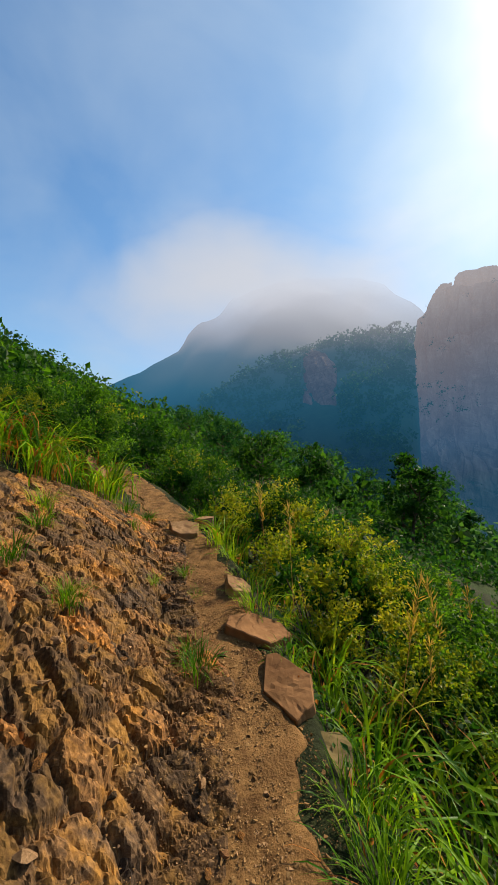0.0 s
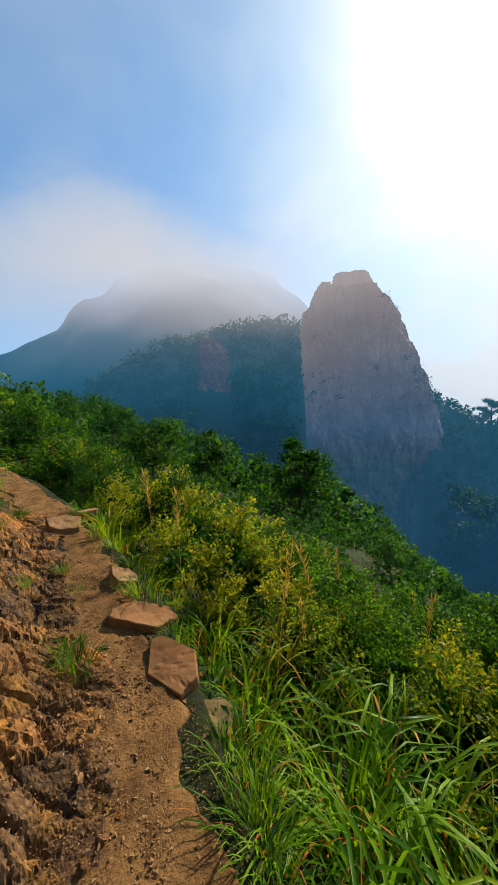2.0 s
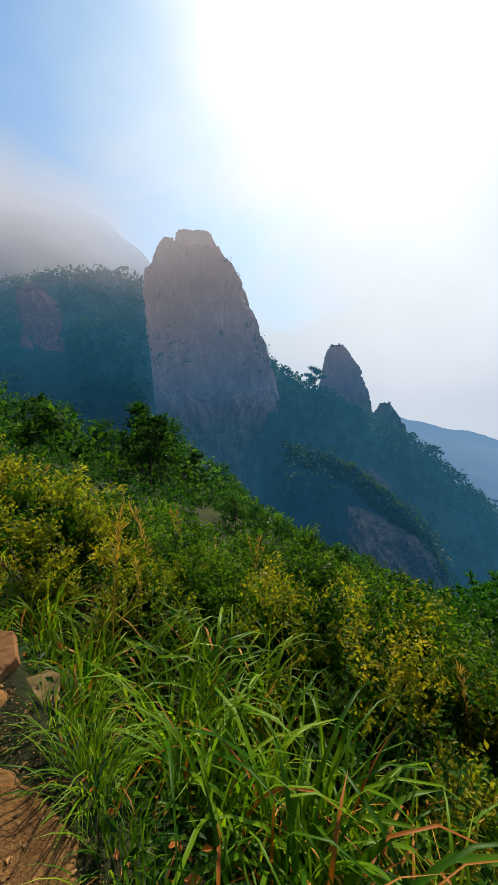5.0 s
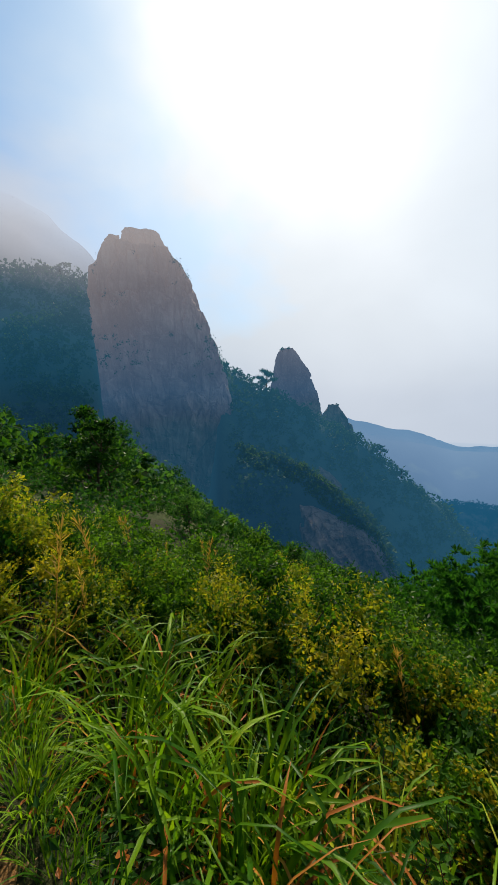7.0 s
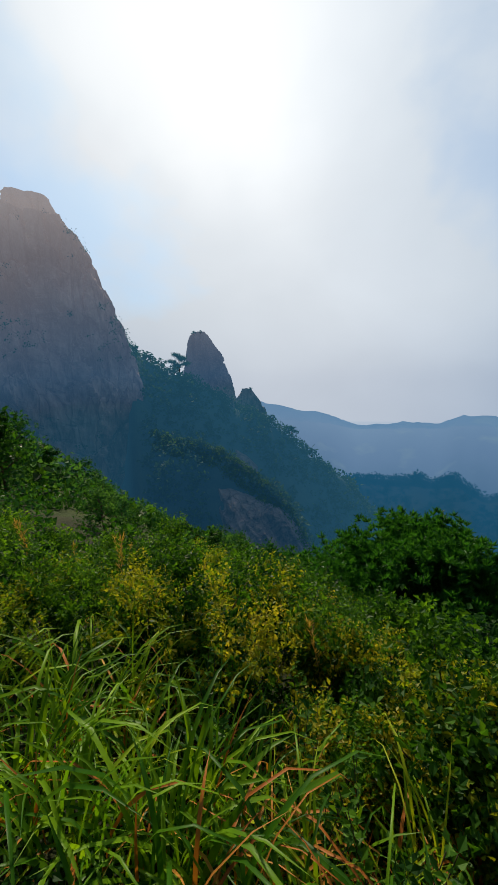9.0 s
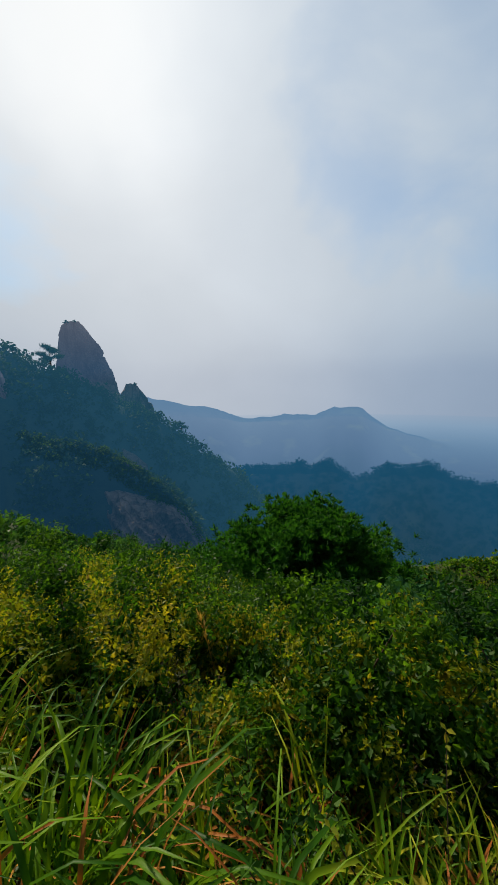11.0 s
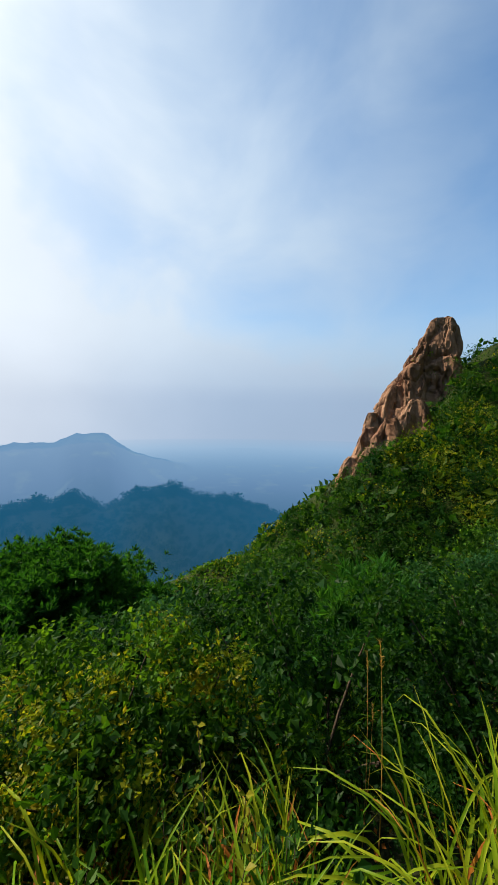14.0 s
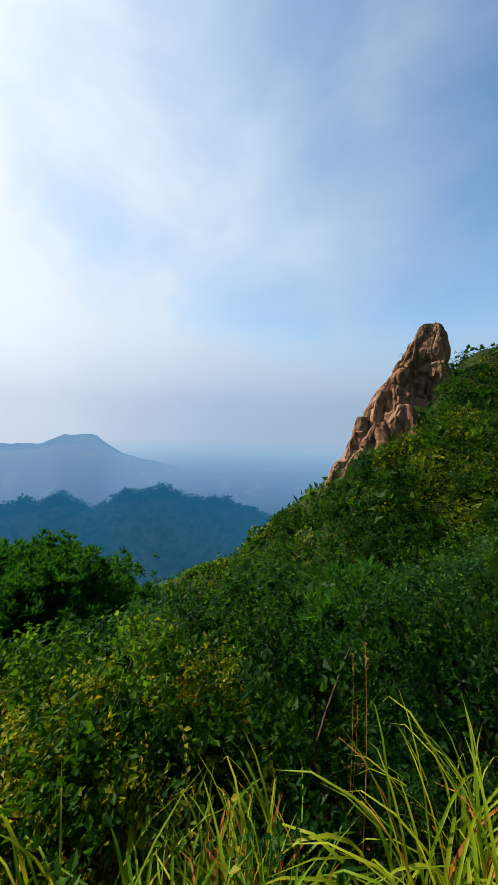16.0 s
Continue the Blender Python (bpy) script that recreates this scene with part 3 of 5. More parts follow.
rock_wall("rock_pinnacle", 53.4, 370, ((-9, 24, 44), (-1, 19, 32), (2.4, 16, 26), (4.2, 13.5, 21), (6.3, 12, 14.5), (7.3, 9.5, 10.5), (8.1, 5, 5)), 20, CLIFF,
          "dark granite pinnacle on the ridge with small pines", 8, rows=80, cols=110, rough=0.9)
rock_wall("rock_pinnacle", 60.4, 370, ((-10, 12, 26), (-4, 10, 18), (-1.9, 8, 11), (-0.5, 4, 5)), 12, CLIFF,
          "small dark granite knob on the falling ridge", 9, rows=40, cols=60, rough=0.9)
rock_tower = rock_wall("rock_tower", 143.5, 58, ((-18, 13, 2), (-11, 11, 2.4), (-5, 9.3, 3), (-1.3, 7.8, 3.2), (2.5, 5.8, 3.2), (5, 4.0, 3.2), (8, 2.3, 3.3), (11, 0.9, 2.4), (11.4, 0.5, 1.5)), 4, WARM_CLIFF,
          "sunlit reddish granite crag above the wooded slope", 12, rows=130, cols=150, rough=0.29, box=0.6)
for az, r, profile, seed in ((141.2, 56.6, ((-4, 1.6, 1.6), (1, 1.5, 1.6), (5, 1.2, 1.1), (6.6, 0.6, 0.8)), 41), (138.6, 56.6, ((-12, 1.9, 1.9), (-4, 1.7, 1.7), (1, 1.2, 1.3), (2.6, 0.5, 0.8)), 42), (135.6, 56.6, ((-18, 1.9, 1.9), (-10, 1.7, 1.7), (-3, 1.1, 1.2), (-1.4, 0.5, 0.7)), 43),
                            (141.6, 48.5, ((-12, 2.6, 2.4), (-5, 2.3, 2.2), (-1, 1.4, 1.5), (0.6, 0.6, 0.8)), 44), (138.2, 45.6, ((-16, 2.4, 2.4), (-7, 2.0, 2.2), (-3.4, 1.3, 1.4), (-2.2, 0.6, 0.7)), 45),
                            (135.2, 48.0, ((-20, 2.0, 2.2), (-9, 1.6, 1.8), (-5, 1.0, 1.1), (-3.6, 0.5, 0.6)), 46), (133.0, 43.6, ((-20, 1.9, 2.1), (-12, 1.5, 1.7), (-9, 0.9, 1.1), (-8.0, 0.4, 0.6)), 47), (135.6, 43.4, ((-18, 2.2, 2.2), (-11, 1.9, 2.0), (-8, 1.2, 1.3), (-6.6, 0.5, 0.7)), 48)):
    block = rock_wall("rock_block", az, r, profile, 1.6, WARM_CLIFF, "", seed, rows=30, cols=40, rough=0.16)
    block.parent = rock_tower
    del block["category"]


def rock_face(label, azims, tops, bottom, bulge, mat, seed, near=140, rows=44, cols=80):
    """Bare rock that swells out of a hillside between two headings, up to a slanting brow."""
    u, v = np.meshgrid(np.linspace(0, 1, cols), np.linspace(0, 1, rows))
    az = azims[0] + (azims[-1] - azims[0]) * u
    el = bottom + (np.interp(az, azims, tops) - bottom) * v
    sx, sy, slope = np.sin(np.radians(az)), np.cos(np.radians(az)), np.tan(np.radians(el))
    steps = np.linspace(near, 345, 240)
    r = np.full(az.shape, steps[-1])
    for q in steps[::-1]:
        r = np.where(height(q * sx, q * sy) >= 1.6 + q * slope, q, r)
    edge = np.clip(np.minimum(np.minimum(u, 1 - u) * 5, np.minimum(v, 1 - v) * 4), 0, 1)
    out = np.zeros_like(r)
    for i in range(rows):
        for j in range(cols):
            p = Vector((az[i, j] * 3.6, r[i, j] * 0.05, el[i, j] * 3.6))
            ribs = abs(noise.noise(Vector((p.x * 0.13 + p.z * 0.07, seed, p.z * 0.03))))
            fine = noise.fractal(p * 0.35 + Vector((0, 0, seed)), 1.0, 2.0, 4)
            out[i, j] = 0.8 - 1.1 * ribs + 0.16 * fine
    r = r - bulge * edge ** 0.6 * out + 3.0 * (1 - edge) ** 4
    me = quick_mesh("rock_outcrop", np.stack([r * sx, r * sy, 1.6 + r * slope], -1).reshape(-1, 3), grid_faces(rows, cols), [mat], smooth=False)
    return tagged(new("rock_outcrop", me), label, "rock")


rock_face("broad dark bare rock face on the end of the wooded spur", (55, 58, 62, 65.6, 68, 70.6), (-15.5, -15.8, -17.4, -18.6, -21, -24.6), -27, 9, RIDGE_ROCK, 3)
rock_face("pale slanting rock slab below the crest of the ridge", (58.2, 60, 62.2), (-9.6, -10.6, -12.8), -14.5, 6, RIDGE_ROCK, 5, 232, 24, 40)
rock_face("pale bare rock at the end of the spur", (68.8, 70, 71.3), (-20.8, -22.2, -24.6), -26, 4, CLIFF, 6, 140, 24, 30)
rock_face("pale rock face below the crest of the wooded ridge", (8.0, 9.4, 11.5, 13.6), (14.8, 15.4, 15.2, 12.6), 6.5, 9, RIDGE_ROCK, 7, 180, 40, 50)

# ---- plants: how each kind is built ----


def part(name, mesh, parent, label=""):
    ob = new(name, mesh)
    ob.parent = parent
    return tagged(ob, label)


def tubes(strands, sides=5):
    """Tapered tubes along strands, each a list of (place, radius)."""
    verts, faces = [], []
    for strand in strands:
        start = len(verts)
        for i, (p, rad) in enumerate(strand):
            d = (Vector(strand[min(i + 1, len(strand) - 1)][0]) - Vector(strand[max(i - 1, 0)][0])).normalized()
            a = d.orthogonal().normalized()
            b = d.cross(a)
            for k in range(sides):
                t = 2 * math.pi * k / sides
                verts.append(Vector(p) + (a * math.cos(t) + b * math.sin(t)) * rad)
        for i in range(len(strand) - 1):
            for k in range(sides):
                q = start + i * sides
                faces.append((q + k, q + (k + 1) % sides, q + sides + (k + 1) % sides, q + sides + k))
    return np.array([tuple(v) for v in verts]), np.array(faces)


def leaf_quads(places, along, up, length, width):
    """Diamond leaves folded a little along the middle: base, side, tip, side."""
    along = along / np.linalg.norm(along, axis=1, keepdims=True)
    side = np.cross(along, up)
    side /= np.linalg.norm(side, axis=1, keepdims=True) + 1e-9
    nrm = np.cross(side, along)
    L, W = length[:, None], width[:, None]
    mid = places + along * L * 0.45 + nrm * W * 0.22
    v = np.stack([places, mid + side * W * 0.5, places + along * L, mid - side * W * 0.5], 1).reshape(-1, 3)
    f = np.arange(len(v)).reshape(-1, 4)
    return v, f


def dome_points(rng, n, w, h, low=0.1):
    a = rng.uniform(0, 2 * np.pi, n)
    u = rng.uniform(low, 1, n)
    ring = np.sqrt(np.clip(1 - (u - 0.25) ** 2 / 0.5625, 0.02, 1))
    lump = 1 + 0.22 * np.sin(3 * a + rng.uniform(0, 6)) + 0.15 * np.sin(5 * a + 7 * u + rng.uniform(0, 6))
    rad = w * ring * lump * rng.uniform(0.55, 1.0, n) ** 0.5
    return np.stack([rad * np.cos(a), rad * np.sin(a), h * u * rng.uniform(0.85, 1.1, n)], 1)


def with_occluders(rng, v, f, centers, spread, leaf):
    """Adds broader leaves deep inside a crown as occluders that darken its gaps."""
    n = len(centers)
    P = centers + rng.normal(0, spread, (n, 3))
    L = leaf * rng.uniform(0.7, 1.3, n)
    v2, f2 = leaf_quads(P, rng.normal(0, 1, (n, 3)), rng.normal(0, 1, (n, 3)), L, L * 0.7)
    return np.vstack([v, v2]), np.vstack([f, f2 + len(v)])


def bush(name, label, seed, w, h, sprays, per_spray, leaf, mat, upright=0.3, narrow=0.62):
    """A shrub: woody stems that carry lobes of leafy sprays, with gaps between the lobes."""
    rng = np.random.RandomState(seed)
    root = tagged(new(name), label, "shrub")
    many = 11
    lobes = dome_points(rng, many, w, h * 0.92, 0.3)
    spread = w * rng.uniform(0.2, 0.34, many)
    which = rng.randint(many, size=sprays)
    d = rng.normal(0, 1, (sprays, 3))
    d /= np.linalg.norm(d, axis=1, keepdims=True)
    tips = lobes[which] + d * spread[which, None] * rng.uniform(0.55, 1.0, (sprays, 1)) * np.array([1, 1, 0.8])
    tips[:, 2] = np.clip(tips[:, 2], 0.08 * h, None)
    strands = []
    for c in lobes:
        foot = np.array([rng.normal(0, 0.1 * w), rng.normal(0, 0.1 * w), -0.12])
        bend = foot * 0.5 + c * np.array([0.35, 0.35, 0.62])
        q = np.linspace(0, 1, 5)[:, None]
        curve = (1 - q) ** 2 * foot + 2 * q * (1 - q) * bend + q ** 2 * c
        strands.append([(tuple(p), 0.012 * (1 - 0.8 * i / 4) * (0.6 + h * 0.4)) for i, p in enumerate(curve)])
    out = d + tips / np.linalg.norm(tips, axis=1, keepdims=True) * 0.6 + np.array([0, 0, upright])
    out /= np.linalg.norm(out, axis=1, keepdims=True)
    t = rng.uniform(-1.0, 1.0, (sprays, per_spray, 1))
    P = tips[:, None] + out[:, None] * t * leaf * 2.6 + rng.normal(0, leaf * 0.35, (sprays, per_spray, 3))
    A = out[:, None] * 0.35 + rng.normal(0, 0.8, (sprays, per_spray, 3)) + np.array([0, 0, -0.15])
    P, A = P.reshape(-1, 3), A.reshape(-1, 3)
    n = len(P)
    up = np.repeat(d, per_spray, 0) * 0.9 + np.array([0, 0, 0.45]) + rng.normal(0, 0.33, (n, 3))
    L = leaf * rng.uniform(0.6, 1.3, n)
    v, f = leaf_quads(P, A, up, L, L * narrow)
    # inner occluder leaves get the dark material, painting shade into the gaps
    v, f = with_occluders(rng, v, f, lobes[rng.randint(many, size=min(560, 2 * sprays))] * np.array([0.74, 0.74, 0.72]), w * 0.08, leaf * 1.8)
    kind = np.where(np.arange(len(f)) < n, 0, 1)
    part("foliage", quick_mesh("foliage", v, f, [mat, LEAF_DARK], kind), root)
    sv, sf = tubes(strands, 4)
    part("branchwork", quick_mesh("branchwork", sv, sf, [BARK], smooth=True), root, "thin brown woody stems")
    return root


def grass_blades(rng, n, spread, length, width, lean, droop, segs=6):
    foot = np.stack([rng.normal(0, spread, n), rng.normal(0, spread, n), np.full(n, -0.06)], 1)
    a = np.arctan2(foot[:, 1], foot[:, 0]) + rng.normal(0, 0.7, n)
    out = np.stack([np.cos(a), np.sin(a), np.zeros(n)], 1)
    side = np.stack([-np.sin(a), np.cos(a), np.zeros(n)], 1)
    side = side + rng.normal(0, 0.25, (n, 3))
    L = length * rng.uniform(0.55, 1.15, n)
    ln = lean * rng.uniform(0.2, 1.3, n)
    dr = droop * rng.uniform(0.3, 1.5, n)
    W = width * rng.uniform(0.6, 1.25, n)
    cols = []
    for i in range(segs + 1):
        t = i / segs
        ang = ln * t + dr * t * t
        reach = np.where(ang > 0.01, (1 - np.cos(ang)) / np.maximum(ang, 0.01), 0) * L * t
        rise = np.where(ang > 0.01, np.sin(ang) / np.maximum(ang, 0.01), 1) * L * t
        p = foot + out * reach[:, None] + np.array([0, 0, 1.0]) * rise[:, None]
        w = W * (0.55 + 0.9 * t) * (1 - t ** 3) if i < segs else W * 0.02
        keel = np.array([0, 0, -1.0]) * (w * 0.18)[:, None]
        cols += [p - side * (w / 2)[:, None], p + keel, p + side * (w / 2)[:, None]]
    v = np.stack(cols, 1).reshape(-1, 3)
    k = 3 * (segs + 1)
    base = (np.arange(n) * k)[:, None]
    f = []
    for i in range(segs):
        for j in (0, 1):
            q = 3 * i + j
            f.append(np.stack([base[:, 0] + q, base[:, 0] + q + 1, base[:, 0] + q + 4, base[:, 0] + q + 3], 1))
    return v, np.concatenate(f)


def grass_clump(name, label, seed, n, spread, length, width, lean=0.5, droop=1.1, dry=0.0, single=False, mat=None):
    rng = np.random.RandomState(seed)
    root = tagged(new(name), label, "grass")
    v, f = grass_blades(rng, n, spread, length, width, lean, droop)
    kind = np.zeros(len(f), int)
    if dry:
        v2, f2 = grass_blades(rng, max(3, int(n * dry)), spread, length * 0.9, width * 0.8, lean * 1.1, droop)
        kind = np.concatenate([kind, np.ones(len(f2), int)])
        v, f = np.vstack([v, v2]), np.vstack([f, f2 + len(v)])
    blade = f[:, 0] // 21
    lots = int(blade.max()) + 1
    groups = np.arange(lots) if single else np.arange(lots) % 2
    for g in range(int(groups.max()) + 1):
        pick = groups[blade] == g
        used, back = np.unique(f[pick], return_inverse=True)
        me = quick_mesh("grass_tuft", v[used], back.reshape(-1, 4), [mat or GRASS, GRASS_BROWN], kind[pick], smooth=True)
        part("blade" if single else "grass_tuft", me, root)
    return root


def tree(name, label, seed, w, h, clear_h, limbs, leaves, leaf, mat):
    """A small broadleaf tree: tapered trunk, limbs and a crown of leaf sprays in several lobes."""
    rng = np.random.RandomState(seed)
    root = tagged(new(name), label, "tree")
    strands = [[((0, 0, -0.6), 0.05 * h * 0.5), ((0.03 * h, 0, h * 0.3), 0.03 * h * 0.5), ((0.0, 0.04 * h, h * 0.62), 0.018 * h * 0.5), ((0.02 * h, 0, h * 0.9), 0.006 * h * 0.5)]]
    centers = []
    for i in range(limbs):
        a = i * 2.399 + rng.uniform(-0.4, 0.4)
        z0 = clear_h + (h * 0.75 - clear_h) * i / limbs
        reach = w * (1.0 - 0.55 * (i / limbs)) * rng.uniform(0.7, 1.1)
        tip = np.array([math.cos(a) * reach, math.sin(a) * reach, z0 + h * rng.uniform(0.12, 0.3)])
        strands.append([((0.02 * h, 0.01 * h, z0), 0.011 * h), (tuple(tip * np.array([0.5, 0.5, 0]) + np.array([0, 0, z0 + 0.35 * (tip[2] - z0)])), 0.007 * h), (tuple(tip), 0.002 * h)])
        centers.append((tip, w * rng.uniform(0.28, 0.42)))
        centers.append((tip * np.array([0.55, 0.55, 1.0]), w * rng.uniform(0.25, 0.36)))
    centers.append((np.array([0, 0, h * 0.93]), w * 0.36))
    per = leaves // len(centers)
    P, A, N = [], [], []
    for c, rad in centers:
        d = rng.normal(0, 1, (per, 3))
        d /= np.linalg.norm(d, axis=1, keepdims=True)
        P.append(c + d * rad * rng.uniform(0.35, 1.05, (per, 1)) ** 0.5 * np.array([1, 1, 0.62]))
        A.append(d * 0.35 + rng.normal(0, 0.8, (per, 3)) + np.array([0, 0, -0.15]))
        N.append(d * 0.9 + np.array([0, 0, 0.45]) + rng.normal(0, 0.35, (per, 3)))
    P, A, N = np.concatenate(P), np.concatenate(A), np.concatenate(N)
    n = len(P)
    L = leaf * rng.uniform(0.6, 1.35, n)
    v, f = leaf_quads(P, A, N, L, L * 0.55)
    inner = np.array([c for c, rad in centers])
    # inner occluder leaves, added to darken the crown's interior
    v, f = with_occluders(rng, v, f, inner[rng.randint(len(inner), size=200)] * 0.96, w * 0.1, leaf * 1.7)
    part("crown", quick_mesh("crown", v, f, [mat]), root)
    tv, tf = tubes(strands, 6)
    part("trunk", quick_mesh("trunk", tv, tf, [BARK], smooth=True), root, "dark bare trunk and limbs")
    return root


def pine(name, label, seed, w, h, tufts, needle, mat, flat=1.0, pads=22, broad=0.1):
    """A broad pine: trunk, spreading limbs, needle tufts in layered pads."""
    rng = np.random.RandomState(seed)
    root = tagged(new(name), label, "pine tree")
    strands = [[((0, 0, -0.6), 0.035 * h), ((0.02 * h, 0, h * 0.4), 0.025 * h), ((0, 0.02 * h, h * 0.92), 0.006 * h)]]
    P, A = [], []
    for i in range(pads):
        a = i * 2.399 + rng.uniform(-0.3, 0.3)
        q = (i + 0.5) / pads
        z0 = h * (0.25 + 0.62 * q)
        reach = w * (1.02 - 0.75 * q ** 1.6) * rng.uniform(0.75, 1.1)
        tip = np.array([math.cos(a) * reach, math.sin(a) * reach, z0 + h * 0.1])
        strands.append([((0, 0, z0), 0.012 * h * (1 - 0.5 * q)), (tuple(tip * np.array([0.6, 0.6, 1]) - np.array([0, 0, 0.05 * h])), 0.006 * h), (tuple(tip), 0.002 * h)])
        m = tufts // pads
        t = rng.uniform(0.35, 1.08, (m, 1))
        c = np.array([0, 0, z0]) + (tip - np.array([0, 0, z0])) * t + rng.normal(0, 1, (m, 3)) * np.array([0.12 * w, 0.12 * w, 0.055 * h * flat])
        k = 17
        d = rng.normal(0, 1, (m * k, 3)) + np.array([0, 0, 1.3])
        P.append(np.repeat(c, k, 0))
        A.append(d)
    P, A = np.concatenate(P), np.concatenate(A)
    n = len(P)
    L = needle * rng.uniform(0.7, 1.3, n)
    v, f = leaf_quads(P, A, rng.normal(0, 1, (n, 3)), L, L * broad)
    part("needles", quick_mesh("needles", v, f, [mat]), root)
    tv, tf = tubes(strands, 6)
    part("trunk", quick_mesh("trunk", tv, tf, [BARK], smooth=True), root, "dark scaly pine trunk and limbs")
    return root


def put(ob, x, y, turn=0.0, size=1.0, sink=0.0, tilt=(0, 0), dz=0.0):
    """The pose of a thing that grows or lies on the ground at x, y."""
    return pose(x, y, ground_z(x, y) - sink + dz, tilt[0], tilt[1], turn) @ Matrix.Scale(size, 4)


def place_all(kinds, places, rng, group, low=0.8, high=1.25, sink=0.05, shrink=None):
    first = {}
    for x, y, k in places:
        size = rng.uniform(low, high) * (shrink(x, y) if shrink else 1.0)
        m = put(None, x, y, rng.uniform(0, 360), size, sink, (rng.uniform(-7, 7), rng.uniform(-7, 7)))
        if k in first:
            c = copy_thing(first[k], Matrix())
            c.matrix_basis = m
        else:
            first[k] = kinds[k]
            tagged(kinds[k], group=group)
            kinds[k].matrix_basis = m


def scatter(rng, n, az0, az1, r0, r1, keep, gap):
    """Places in a stretch of the hillside, none nearer to another than gap times its own distance."""
    got = []
    tries = 0
    while len(got) < n and tries < n * 40:
        tries += 1
        az, r = radians(rng.uniform(az0, az1)), math.sqrt(rng.uniform(r0 * r0, r1 * r1))
        x, y = r * math.sin(az), r * math.cos(az)
        g = gap(r)
        if keep(x, y) and all((x - a) ** 2 + (y - b) ** 2 > g * g for a, b in got):
            got.append((x, y))
    return got


def side_of_path(x, y):
    return x - float(path_x(y))


# ---- shrubs beside the path and down the slope ----
rng = np.random.RandomState(41)
shrubs = {
    "green": bush("shrub", "leafy green shrub on the slope beside the path", 1, 0.75, 1.15, 380, 12, 0.039, LEAF_GREEN),
    "green_tall": bush("shrub", "tall green shrub with small pointed leaves", 2, 0.7, 1.5, 380, 12, 0.039, LEAF_GREEN, 0.5),
    "yellow": bush("shrub", "yellowing autumn shrub with tiny leaves", 3, 0.65, 1.25, 380, 12, 0.036, LEAF_YELLOW, 0.5),
    "yellow_low": bush("shrub", "low yellow-green shrub on the slope", 4, 0.8, 0.9, 380, 12, 0.036, LEAF_YELLOW, 0.3),
    "dark": bush("shrub", "dark green dense shrub in the shade", 5, 0.8, 1.2, 380, 12, 0.0375, LEAF_DARK, 0.2),
}
shrubs["broad"] = bush("shrub", "glossy broad-leaved green shrub on the slope", 9, 0.8, 1.1, 400, 12, 0.039, LEAF_GLOSSY, 0.2, 0.6)
far_shrubs = {
    "green": bush("shrub", "leafy green shrub further along the slope", 6, 0.85, 1.2, 140, 11, 0.07, LEAF_GREEN),
    "yellow": bush("shrub", "yellow-green shrub further down the slope", 7, 0.85, 1.1, 140, 11, 0.066, LEAF_YELLOW),
    "dark": bush("shrub", "dark green shrub further down the slope", 8, 0.95, 1.2, 140, 11, 0.07, LEAF_DARK),
}


def skyline(az):
    """Height angle above which no shrub shows, fitted to the camera's view at each heading."""
    return float(np.interp(az, (-60, -15, -7, 3.7, 8, 16, 22, 29, 41, 50, 66, 82, 100, 112, 120, 130, 140, 160), (13, 7, 2, -2.5, -4.5, -9.5, -13.5, -18, -21.3, -22.6, -25.2, -26.5, -28, -28.5, -28, -26, -23, -18)))


def shrub_size(x, y):
    az, r = math.degrees(math.atan2(x, y)), math.hypot(x, y)
    room = 1.6 + r * math.tan(radians(skyline(az))) - ground_z(x, y)
    size = float(np.clip(room / 1.45, 0.25, np.interp(az, (50, 70), (1.0, 1.15))))
    lumps = 0.84 + 0.62 * math.sin(2.9 * x + 1.3 * y) * math.cos(1.1 * x - 2.4 * y + 0.8)
    return size * (1 + (lumps - 1) * float(np.interp(az, (72, 95), (0, 1))))


cycle = ["green", "yellow", "dark", "yellow_low", "green_tall"]
far_cycle = ["green", "yellow", "dark"]
near = [(0.75, 3.6, "yellow"), (0.98, 3.1, "yellow"), (0.35, 4.6, "green_tall"), (0.2, 5.6, "yellow"), (1.5, 3.9, "green"), (1.75, 2.9, "green"), (2.3, 3.0, "green"), (2.2, 1.9, "yellow_low"), (-1.0, 7.6, "dark"), (-0.5, 6.6, "green_tall"),
        (2.5, 1.1, "yellow_low"), (2.35, 0.15, "broad"), (2.9, 0.5, "yellow"), (2.3, -0.9, "dark"), (2.1, -3.0, "dark"), (1.7, -2.95, "dark"), (2.5, -3.35, "dark"), (2.95, -3.1, "dark"), (1.9, -3.7, "dark"), (3.2, 1.5, "yellow"), (3.0, -0.5, "green"), (3.4, -0.4, "green"), (2.55, -1.75, "dark"), (3.0, -1.0, "yellow"), (2.85, -0.85, "yellow"), (3.3, -1.5, "dark"), (2.75, -4.7, "yellow"), (2.5, -5.0, "yellow")]
distant_ones = []
for x, y in scatter(rng, 80, -22, 100, 2.4, 12, lambda x, y: side_of_path(x, y) > 1.1 and all(math.hypot(x - a, y - b) > 0.5 for a, b, k in near), lambda r: 0.7 + 0.055 * r):
    az, r = math.degrees(math.atan2(x, y)), math.hypot(x, y)
    if r < 5:
        near.append((x, y, rng.choice(cycle, p=[0.26, 0.22, 0.16, 0.2, 0.16] if az < 75 else [0.46, 0.24, 0.04, 0.18, 0.08])))
    else:
        distant_ones.append((x, y, rng.choice(far_cycle, p=[0.4, 0.4, 0.2] if az < 60 else [0.5, 0.12, 0.38])))
